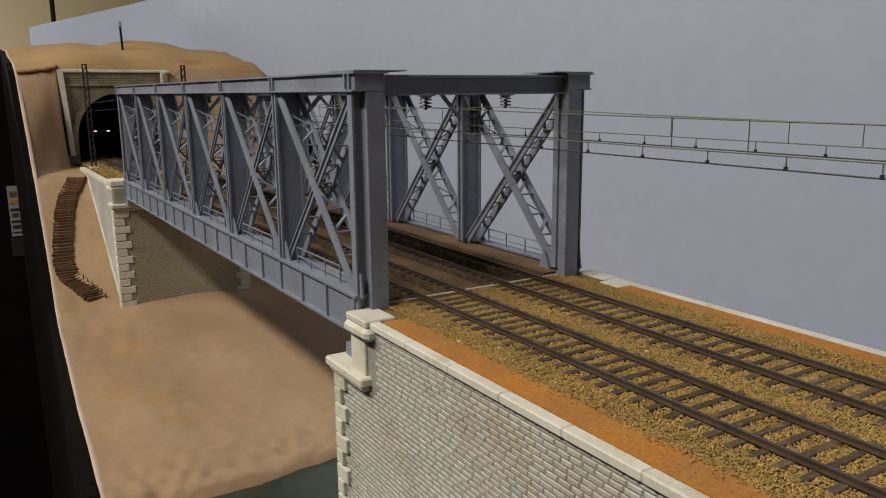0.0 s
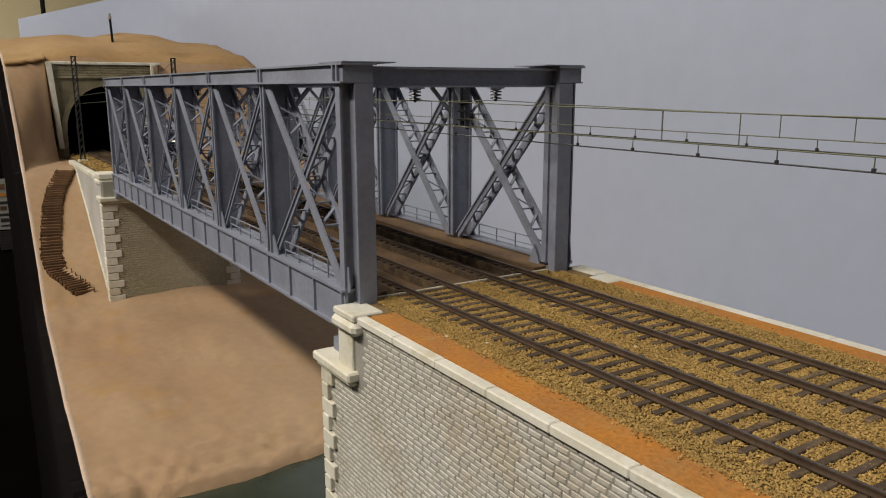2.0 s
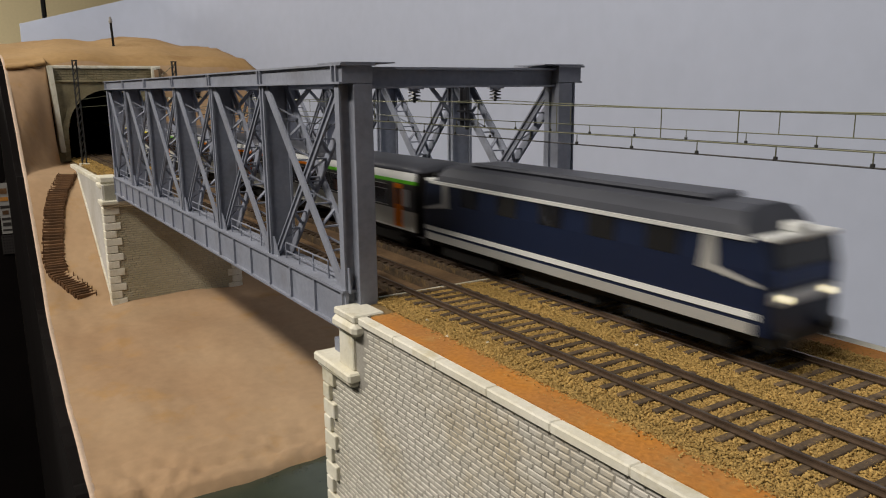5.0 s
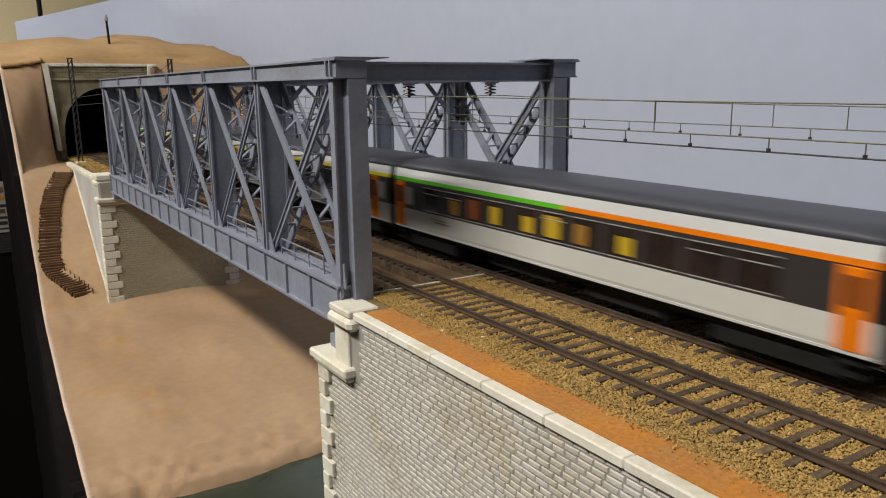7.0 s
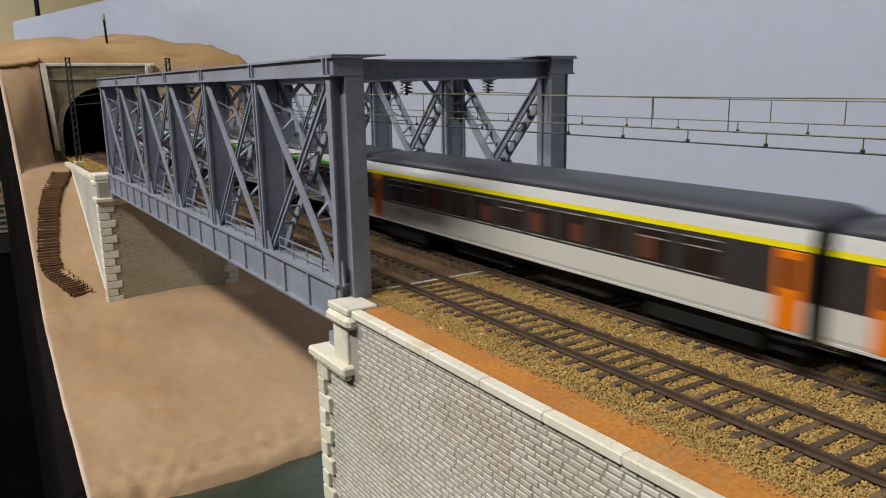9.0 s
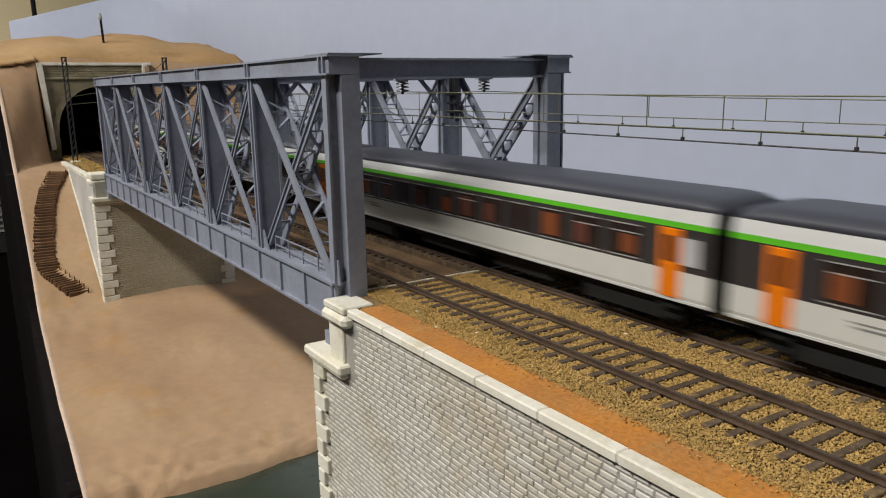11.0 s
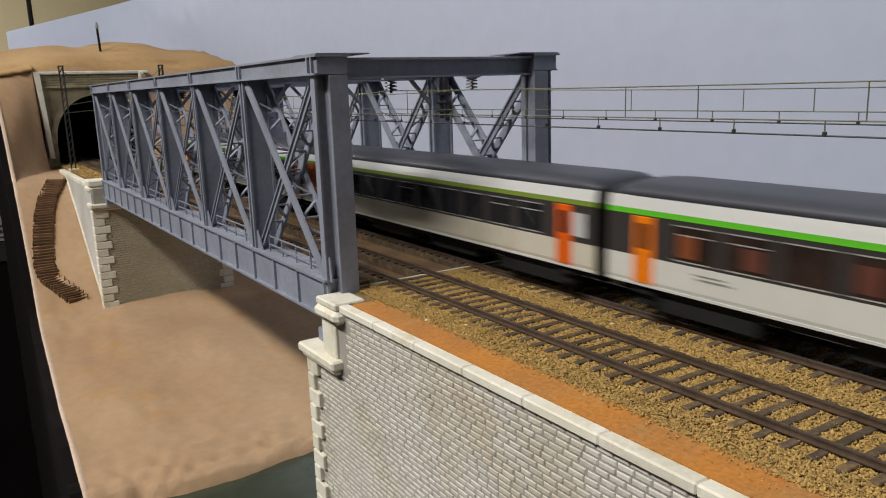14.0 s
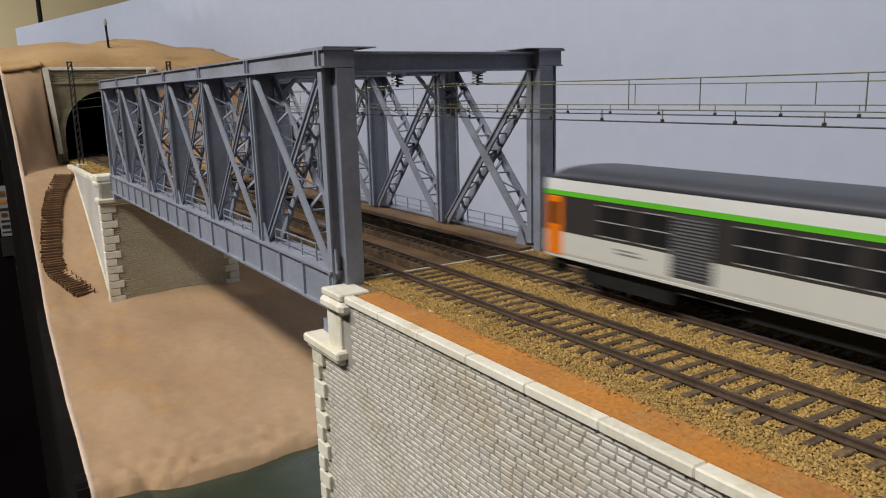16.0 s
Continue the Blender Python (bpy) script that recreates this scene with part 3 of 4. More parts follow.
                for off in (-0.15, 0.15):
                    part("diagonal_edge", bars([(p + side * off + deep * 0.4, q + side * off + deep * 0.4)], 0.07, 0.10, up=(1, 0, 0)), STEEL, web)
            if za > zb:
                inset += 0.095
            n = 9
            lace = []
            for k in range(n):
                f, g = (k + 0.4) / n, (k + 1.1) / n
                p = Vector((outer + s * inset, ya + (yb - ya) * f, za + (zb - za) * f))
                q = Vector((inner - s * inset, ya + (yb - ya) * g, za + (zb - za) * g))
                if g < 1:
                    lace.append((p, q) if k % 2 == 0 else (Vector((inner - s * inset, p.y, p.z)), Vector((outer + s * inset, q.y, q.z))))
                    lace.append((Vector((outer + s * inset, p.y, p.z)), Vector((inner - s * inset, p.y, p.z))))
            if outer < 0:
                for a, b in lace:
                    part("lacing_bar", bars([(a, b)], 0.13, 0.06), STEEL, bridge)
            else:
                spare.extend(lace)
    if spare:
        tagged(part("lacing", bars(spare, 0.13, 0.06), STEEL, bridge), kind="stuff")


def make_bridge():
    bridge = thing("truss_bridge", label="grey steel truss railway bridge on two abutments", category="bridge")
    truss(bridge, BX0, BX0 + MEMBER, ZNEAR)
    truss(bridge, BX1, BX1 - MEMBER, ZFAR)
    y_end = PANEL * PANELS
    # cross beams overhead and under the deck
    for i in range(PANELS + 1):
        y = i * PANEL
        h = 7.52
        beam = part("overhead_beam", boxes((BX0 + MEMBER, BX1 - MEMBER, y - 0.05, y + 0.05, h, 8.1)), STEEL, bridge)
        part("beam_flange", boxes((BX0 + MEMBER, BX1 - MEMBER, y - 0.35, y + 0.35, 8.1, 8.18)), STEEL, beam)
        part("beam_flange", boxes((BX0 + MEMBER, BX1 - MEMBER, y - 0.3, y + 0.3, h - 0.07, h)), STEEL, beam)
        part("floor_beam", boxes((BX0 + 0.13, BX1 - 0.13, y - 0.2, y + 0.2, -1.3, -0.6)), STEEL, bridge)
        for x in ((BX0 + MEMBER, BX1 - MEMBER) if 0 < i < PANELS else ()):
            s = 1 if x < 2 else -1
            part("knee_brace", bars([((x, y, 6.3), (x + s * 1.1, y, 7.5))], 0.16, 0.16), STEEL, bridge)
    for x0, x1 in ((BX0 - 0.05, BX0 + 2.0), (BX1 - 2.0, BX1 + 0.05)):
        part("corner_plate", extrude_x([(-0.6, 8.29), (1.4, 8.29), (1.4, 8.33), (-0.6, 8.33)], x0, x1), STEEL, bridge)
    for i in range(PANELS):
        ya, yb = i * PANEL + 0.3, (i + 1) * PANEL - 0.3
        part("top_lateral", bars([((BX0 + MEMBER, ya, 7.9), (BX1 - MEMBER, yb, 7.9)), ((BX0 + MEMBER, yb, 7.8), (BX1 - MEMBER, ya, 7.8))], 0.22, 0.18), STEEL, bridge)
    part("hanger", boxes((5.8, 6.0, 5.7, 5.86, 5.5, 7.6), (5.8, 6.0, 6.14, 6.3, 5.6, 7.6), (5.85, 5.95, 5.86, 6.14, 6.5, 7.4), bevel=0.03), INSUL, bridge, "dark hanging bracket")
    for z in (5.9, 6.3, 6.7):
        part("hanger_clamp", boxes((5.7, 6.1, 5.62, 6.38, z, z + 0.1), bevel=0.03), INSUL, bridge)
    part("inner_girder", boxes((BX0 + MEMBER - 0.1, BX0 + MEMBER, -0.42, y_end + 0.4, -1.1, ZNEAR - 0.02)), STEEL, bridge)
    part("inner_girder", boxes((BX1 - MEMBER, BX1 - MEMBER + 0.1, -0.42, y_end + 0.4, -1.1, -0.32)), STEEL, bridge)
    # foot plates at the ends of the far truss
    for y in (0.1, 0.75):
        part("foot_gusset", extrude_x([(y - 0.3, -0.1), (y + 0.45, -0.1), (y + 0.1, 0.75)], BX1 - MEMBER - 0.04 + (0.3 if y < 0.5 else 0), BX1 - MEMBER + 0.02 + (0.3 if y < 0.5 else 0)), STEEL, bridge)
    for x0, x1 in ((BX0 + MEMBER, -1.62), (T2 + 1.62, BX1 - 0.44)):
        for y in np.arange(0.1, y_end, 2.55):
            part("walkway_board", boxes((x0, x1, y, y + 2.52, -0.3, -0.1)), DECK, bridge)
    # deck
    part("deck_plate", boxes((BX0 + 0.2, BX1 - 0.2, 0.06, y_end + 0.4, -0.62, -0.5)), DECK, bridge, "brown boarded deck")
    for x in (0.5 * (T1 + T2),):
        w = 0.75
        for y in np.arange(0.1, y_end, 3.83):
            part("deck_board", boxes((x - w, x + w, y, y + 3.8, -0.5, -0.40)), DECK, bridge)
    for t in (T1, T2):
        for x in (t - GAUGE, t + GAUGE):
            part("rail_timber", boxes((x - 0.3, x + 0.3, 0.1, y_end + 2, -0.5, -0.168)), SLEEPER, bridge, "dark timber under the rail")
    # hand rails between the feet of the diagonals
    for x, ZB in ((BX0 + 0.28, ZNEAR), (BX1 - 0.25, ZFAR)):
        for i in range(PANELS):
            ya, yb = i * PANEL + 1.9, (i + 1) * PANEL - 1.3
            for k in range(4):
                y = ya + (yb - ya) * k / 3
                part("railing_post", bars([((x, y, ZB), (x, y, ZB + 0.78))], 0.05, 0.05), STEEL, bridge)
            for z in (ZB + 0.4, ZB + 0.77):
                part("hand_rail", bars([((x, ya, z), (x, yb, z))], 0.045, 0.045), STEEL, bridge)
    for y in (0.9, y_end + 0.9):
        for x in (BX0 + 0.55, BX1 - 0.55):
            z0 = -2.4 if y < 5 else -1.95
            part("bearing", boxes((x - 0.4, x + 0.4, y - 0.4, y + 0.4, z0, z0 + 0.5), (x - 0.25, x + 0.25, y - 0.25, y + 0.25, z0 + 0.5, -1.2)), STEEL, bridge)
    return bridge


# ---- tracks ----


def rail_outline(x):
    return [(x - 0.09, -0.165), (x + 0.09, -0.165), (x + 0.09, -0.145), (x + 0.022, -0.125), (x + 0.022, -0.06), (x + 0.045, -0.045), (x + 0.045, -0.006), (x - 0.045, -0.006), (x - 0.045, -0.045), (x - 0.022, -0.06), (x - 0.022, -0.125), (x - 0.09, -0.145)]


def make_track(t):
    track = thing("track", label="rusty model rails on dark timber sleepers in ochre ballast", category="railway track", group="tracks over the bridge")
    for x in (t - GAUGE, t + GAUGE):
        rail = part("rail", extrude_y(rail_outline(x), -44, 390), RAIL, track)
        part("rail_head", boxes((x - 0.04, x + 0.04, -44, 390, -0.006, 0.0)), RAILTOP, rail, "worn bare rail head")
    me = None
    for y in np.arange(-0.35, -44, -0.6):
        if me is None:
            ob = part("sleeper", boxes((-1.42, 1.42, -0.11, 0.11, -0.46, -0.19), bevel=0.02), SLEEPER, track)
            me = ob.data
        else:
            ob = new("sleeper", me)
            ob.parent = track
        ob.matrix_basis = pose((t + random.uniform(-0.03, 0.03)) * CM, y * CM, 0, 0, 0, random.uniform(-0.8, 0.8))
    for y in np.arange(49.3, 90, 0.6):
        ob = new("sleeper", me)
        ob.parent = track
        ob.matrix_basis = pose(t * CM, y * CM, 0)
    chair = None
    for y in np.arange(0.4, 46, 0.62):
        for x in (t - GAUGE, t + GAUGE):
            if chair is None:
                ob = part("rail_chair", boxes((-0.2, 0.2, -0.1, 0.1, -0.165, -0.1)), RAIL, track)
                chair = ob.data
            else:
                ob = new("rail_chair", chair)
                ob.parent = track
            ob.matrix_basis = pose(x * CM, y * CM, 0)
    return track


def stones(name, n, region, size, z, material, label, seed):
    """Loose ballast: many small angular stones in one mesh."""
    rng = np.random.default_rng(seed)
    base = np.array([(1, 0, 0), (-1, 0, 0), (0, 1, 0), (0, -1, 0), (0, 0, 0.8), (0, 0, -0.8)], float)
    tri = np.array([(0, 2, 4), (2, 1, 4), (1, 3, 4), (3, 0, 4), (2, 0, 5), (1, 2, 5), (3, 1, 5), (0, 3, 5)])
    x = rng.uniform(region[0], region[1], n)
    y = region[3] - (region[3] - region[2]) * rng.power(1.0, n)
    r = rng.uniform(0.6, 1.3, n) * size
    v = np.repeat(base[None], n, 0) * rng.uniform(0.55, 1.25, (n, 6, 1)) + rng.normal(0, 0.22, (n, 6, 3))
    a = rng.uniform(0, 2 * np.pi, n)
    c, s = np.cos(a), np.sin(a)
    vx = v[:, :, 0] * c[:, None] - v[:, :, 1] * s[:, None]
    vy = v[:, :, 0] * s[:, None] + v[:, :, 1] * c[:, None]
    p = np.stack([vx, vy, v[:, :, 2]], -1) * r[:, None, None]
    p += np.stack([x, y, z + rng.uniform(-0.03, 0.05, n)], -1)[:, None, :]
    faces = (tri[None] + 6 * np.arange(n)[:, None, None]).reshape(-1, 3)
    me = bpy.data.meshes.new(name)
    me.from_pydata((p.reshape(-1, 3) * CM).tolist(), [], faces.tolist())
    me.materials.append(material)
    return tagged(new(name, me), label, "ballast", kind="stuff")


def make_bed():
    bed = tagged(part("ballast_bed", boxes((-3.3, 7.45, -44, -0.06, -1.0, DECKZ + 0.04)), BALLAST_BED), "ochre ballast bed", "ballast", kind="structure")
    for a, b in ((-3.41, -2.3), (6.45, 7.44)):
        bm = bmesh.new()
        rows = []
        for y in np.arange(-44, -1.6, 0.5):
            w = 0.25 * noise.noise(Vector((y * 0.5, a, 0)))
            xa, xb = (a, b + w) if a < 0 else (a + w, b)
            rows.append([bm.verts.new((xa, y, -0.275)), bm.verts.new((xb, y, -0.262)), bm.verts.new((xb + (0.1 if a < 0 else -0.0), y, -0.45)), bm.verts.new((xa - (0 if a < 0 else 0.1), y, -0.45))])
        for p, q in zip(rows, rows[1:]):
            bm.faces.new((p[0], p[1], q[1], q[0]))
            bm.faces.new((p[1], p[2], q[2], q[1]))
            bm.faces.new((p[3], p[0], q[0], q[3]))
        tagged(part("clay_strip", bm, CLAY, smooth=False), "orange clay strip beside the coping", "clay strip", kind="structure")
    stones("ballast_stones", 150000, (-2.4, 6.55, -20.5, -0.1), 0.036, DECKZ + 0.075, BALLAST, "loose ochre ballast stones between the sleepers", 4)
    for k, (reach, count) in enumerate(((0.06, 1500), (0.15, 900), (0.3, 300))):
        stones("ballast_stones", count, (-2.4 - reach, -2.2, -20.5, -1.7), 0.032, -0.268, BALLAST, "ballast stones spilling over the edge of the clay", 20 + k)
        stones("ballast_stones", count, (6.4, 6.5 + reach, -20.5, -1.7), 0.032, -0.268, BALLAST, "ballast stones spilling over the edge of the clay", 30 + k)
    stones("ballast_stones", 260, (-3.0, -2.3, -20.5, -2), 0.022, -0.268, BALLAST, "a few stray ballast stones on the clay", 6)
    stones("ballast_stones", 260, (6.5, 7.3, -20.5, -2), 0.022, -0.268, BALLAST, "a few stray ballast stones on the clay", 7)
    for x, y in ((-2.36, -5.23), (-1.7, -6.5), (-2.0, -3.4), (1.9, -9.2)):
        b = bmesh.new()
        bmesh.ops.create_icosphere(b, subdivisions=1, radius=0.085)
        ob = part("pebble", b, STONE)
        ob.matrix_basis = pose(x * CM, y * CM, -0.29 * CM, 20, 10, 30)
        tagged(ob, "small white pebble lying on the ballast", "pebble", "white pebbles")
    part("approach_bed", boxes((-3.7, 7.3, 48.95, 78, -1.0, -0.5)), BALLAST_BED, bed)
    stones("ballast_stones", 9000, (-3.4, 6.9, 49.2, 78), 0.09, DECKZ - 0.02, BALLAST, "loose ochre ballast stones before the tunnel portal", 5)


# ---- tunnel portal ----


def make_portal():
    po = thing("tunnel_portal", label="weathered stone tunnel portal with a round arch", category="tunnel portal")
    cx, hw, spring = 1.4, 4.75, 2.6
    arch = [(cx - hw, -0.6), (cx - hw, spring)]
    arch += [(cx - hw * math.cos(math.radians(a)), spring + 5.1 * math.sin(math.radians(a))) for a in range(10, 180, 10)]
    arch += [(cx + hw, spring), (cx + hw, -0.6)]
    bm = bmesh.new()
    x0, x1, zt = -4.6, 7.4, 8.6
    ain = [bm.verts.new((x, 75.0, z)) for x, z in arch]
    aout = []
    for i, (x, z) in enumerate(arch):
        if i <= 1:
            q = (x0, z)
        elif i >= len(arch) - 2:
            q = (x1, z)
        else:
            q = (x0 + (x1 - x0) * min(1, max(0, (i - 2) / (len(arch) - 5))), zt)
        aout.append(bm.verts.new((q[0], 75.0, q[1])))
    for i in range(len(arch) - 1):
        bm.faces.new((ain[i], ain[i + 1], aout[i + 1], aout[i]))
    ex = bmesh.ops.extrude_face_region(bm, geom=bm.faces[:])
    bmesh.ops.translate(bm, verts=[v for v in ex["geom"] if isinstance(v, bmesh.types.BMVert)], vec=(0, 1.0, 0))
    part("portal_wall", bm, PORTAL, po)
    # voussoirs round the arch
    for i in range(1, len(arch) - 2):
        (xa, za), (xb, zb) = arch[i], arch[i + 1]
        k = 0.62
        da, db = Vector((xa - cx, za - spring)).normalized() * k, Vector((xb - cx, zb - spring)).normalized() * k
        o = [(xa, za), (xb, zb), (xb + db.x, zb + db.y), (xa + da.x, za + da.y)]
        part("voussoir", extrude_y([(p[0] * 0.998 + 0.002 * o[2][0], p[1]) for p in o], 74.85, 75.02), PORTAL, po)
    for k, z in enumerate((9.0, 9.28, 9.56, 9.84)):
        x = -4.55 - 0.3 * (k % 2)
        while x < 7.3:
            part("stone_block", boxes((max(x, -4.55) + 0.02, min(x + 0.95, 7.35) - 0.02, 74.82, 74.92, z - 0.12, z + 0.12), bevel=0.03), PORTAL, po)
            x += 0.95
    for k in range(13):
        z = -0.3 + 0.68 * k
        for xa, xb in ((-4.0, -3.42), (6.2, 7.3)):
            if not (k > 5 and xa < 0):
                part("stone_block", boxes((xa, xb, 74.88, 75.02, z - 0.3, z + 0.3), bevel=0.04), PORTAL, po)
    part("string_course", boxes((-4.7, 7.5, 74.7, 75.4, 8.55, 8.85), bevel=0.05), PORTAL, po)
    part("parapet", boxes((-4.6, 7.4, 74.9, 77.2, 8.85, 10.1)), PORTAL, po)
    part("parapet_cap", boxes((-4.8, 7.5, 74.6, 77.2, 10.1, 10.45), bevel=0.06), STONE, po)
    part("side_pier", extrude_y([(-4.42, 0.6), (-3.9, 0.6), (-4.4, 10.4), (-4.95, 10.4)], 74.2, 75.6), STONE, po, "pale leaning stone pier")
    part("side_pier", boxes((6.4, 7.0, 74.5, 75.6, 8.9, 10.3), bevel=0.06), STONE, po, "pale stone pier")
    # lining behind the arch, black for the unlit depth, capped against room light
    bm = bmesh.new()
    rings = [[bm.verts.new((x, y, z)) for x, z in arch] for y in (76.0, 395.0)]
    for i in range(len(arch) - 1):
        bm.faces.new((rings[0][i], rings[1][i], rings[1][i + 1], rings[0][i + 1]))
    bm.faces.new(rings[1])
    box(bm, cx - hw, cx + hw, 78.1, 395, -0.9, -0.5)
    part("tunnel_lining", bm, DARK, po, "tunnel lining painted black for the dark inside")


# ---- overhead line, masts, steps, room things ----


def cyl(bm, a, b, r, n=6):
    a, b = Vector(a), Vector(b)
    d = (b - a).normalized()
    s = d.orthogonal().normalized()
    t = d.cross(s)
    rings = [[bm.verts.new(p + (s * math.cos(2 * math.pi * i / n) + t * math.sin(2 * math.pi * i / n)) * r) for i in range(n)] for p in (a, b)]
    for i in range(n):
        bm.faces.new((rings[0][i], rings[0][(i + 1) % n], rings[1][(i + 1) % n], rings[1][i]))
    bm.faces.new(rings[0][::-1])
    bm.faces.new(rings[1])
    return bm


def wire(name, pts, r, m, parent, label=""):
    """One continuous round wire through the points."""
    bm = bmesh.new()
    n = 6
    rings = []
    for i, p in enumerate(pts):
        d = (Vector(pts[min(i + 1, len(pts) - 1)]) - Vector(pts[max(i - 1, 0)])).normalized()
        u = Vector((1, 0, 0)) if abs(d.x) < 0.9 else Vector((0, 1, 0))
        t = d.cross(u).normalized()
        u = t.cross(d)
        rings.append([bm.verts.new(Vector(p) + (u * math.cos(2 * math.pi * k / n) + t * math.sin(2 * math.pi * k / n)) * r) for k in range(n)])
    for p, q in zip(rings, rings[1:]):
        for k in range(n):
            bm.faces.new((p[k], p[(k + 1) % n], q[(k + 1) % n], q[k]))
    bm.faces.new(rings[0][::-1])
    bm.faces.new(rings[-1])
    return part(name, bm, m, parent, label)


def make_overhead(t, droppers, shorts):
    ov = thing("overhead_line", label="thin yellow-green and dark overhead wires with droppers", category="overhead line", group="overhead lines")
    hang = [-38.0, 0.8, 2 * PANEL + 0.3, 4 * PANEL + 0.3, 6 * PANEL + 0.3, 68.0]
    pts = []
    for a, b in zip(hang, hang[1:]):
        for i in range(10):
            f = i / 10
            sag = 0.12 if b - a < 25 else (0.12 if t < 2 else 0.26)
            pts.append((t, a + (b - a) * f, (6.98 if t < 2 else 6.94) - sag * 4 * f * (1 - f)))
    pts.append((t, 68.0, 6.98))
    wire("messenger_wire", pts, 0.018, WIRE, ov)
    wire("auxiliary_wire", [(t, -38, 6.12), (t, 68, 6.12)], 0.018, WIRE, ov)
    wire("contact_wire", [(t, -38, 5.82), (t, 68, 5.82)], 0.021, WIRE_DARK, ov, "dark contact wire")
    for y in droppers:
        z = float(np.interp(y, [p[1] for p in pts], [p[2] for p in pts]))
        wire("dropper", [(t, y, z), (t, y, 6.12)], 0.014, WIRE, ov)
    for y in shorts:
        d = wire("short_dropper", [(t, y, 6.12), (t, y, 5.82)], 0.014, WIRE, ov)
        part("wire_clamp", boxes((t - 0.03, t + 0.03, y - 0.035, y + 0.035, 5.82, 5.90)), WIRE_DARK, d)


def make_insulator(t, y):
    ins = thing("insulator", (t, y, 0), "dark ribbed insulator hung under the bridge beam", "insulator", "insulators under the beams")
    part("bracket", boxes((-0.35, 0.35, -0.12, 0.12, 7.40, 7.5), (-0.2, 0.2, -0.1, 0.1, 7.34, 7.40)), STEEL, ins)
    for k in range(3):
        z = 6.98 + 0.13 * k
        part("disc", lathe([(0.07, z), (0.25, z + 0.02), (0.23, z + 0.06), (0.07, z + 0.1)], 14), INSUL, ins)
    part("core", lathe([(0.06, 6.9), (0.06, 7.4)], 10), INSUL, ins)


def make_mast(x, y, top, arm, label):
    m = thing("catenary_mast", (x, y, 0), label, "catenary mast", "masts before the tunnel")
    w = 0.22
    for i, j in ((-1, -1), (1, -1), (1, 1), (-1, 1)):
        part("leg", bars([((i * w, j * w, -0.6), (i * w * 0.9, j * w * 0.9, top))], 0.1, 0.1), WIRE_DARK, m)
    for k in range(14):
        z0, z1 = top * k / 14, top * (k + 1) / 14
        for j in (-1, 1):
            part("lattice", bars([((-w, j * w, z0), (w, j * w, z1)), ((j * w, -w, z1), (j * w, w, z0))], 0.05, 0.05), WIRE_DARK, m)
    part("foot", boxes((-0.5, 0.5, -0.5, 0.5, -0.6, -0.25), bevel=0.05), STONE, m, "pale stone foot")
    part("head_plate", boxes((-0.28, 0.28, -0.28, 0.28, top, top + 0.12)), WIRE_DARK, m)
    part("arm", bars([((0, 0, 6.6), (arm, 0, 7.0)), ((0, 0, 5.8), (arm, 0, 6.0)), ((0, 0, top - 0.3), (arm * 1.1, 0, 7.1))], 0.06, 0.06), WIRE, m, "yellow-green bracket arm")


def make_steps():
    st = thing("timber_steps", label="dark timber steps climbing the tan bank", category="steps")
    line = [(-6.35, 49.0), (-7.2, 50.2), (-8.2, 51.5), (-8.3, 53.0), (-8.0, 55.0), (-7.55, 57.0), (-7.1, 58.7), (-6.5, 60.2), (-5.7, 61.6), (-5.3, 62.4)]
    n = 56
    rng = random.Random(2)
    for i in range(n):
        f = i / (n - 1) * (len(line) - 1)
        k = min(int(f), len(line) - 2)
        a, b = Vector(line[k]), Vector(line[k + 1])
        p, d = a.lerp(b, f - k), (b - a).normalized()
        turn = math.degrees(math.atan2(-d.x, d.y)) * 0.55
        z = ground_z(p.x, p.y) + 0.06
        ob = part("tie", boxes((-0.9, 0.9, -0.15, 0.15, -0.35, 0.12), bevel=0.03), TIE, st)
        ob.matrix_basis = pose((p.x + rng.uniform(-0.08, 0.08)) * CM, p.y * CM, z * CM, 0, rng.uniform(-2, 2), turn + rng.uniform(-4, 4))
        if i % 2 == 0:
            for s in (-1, 1):
                part("stake", bars([((p.x + s * 0.82, p.y - 0.1, z - 0.3), (p.x + s * 0.82 + rng.uniform(-0.05, 0.05), p.y - 0.1, z + 0.26 + rng.uniform(0, 0.12)))], 0.08, 0.08), TIE, st)


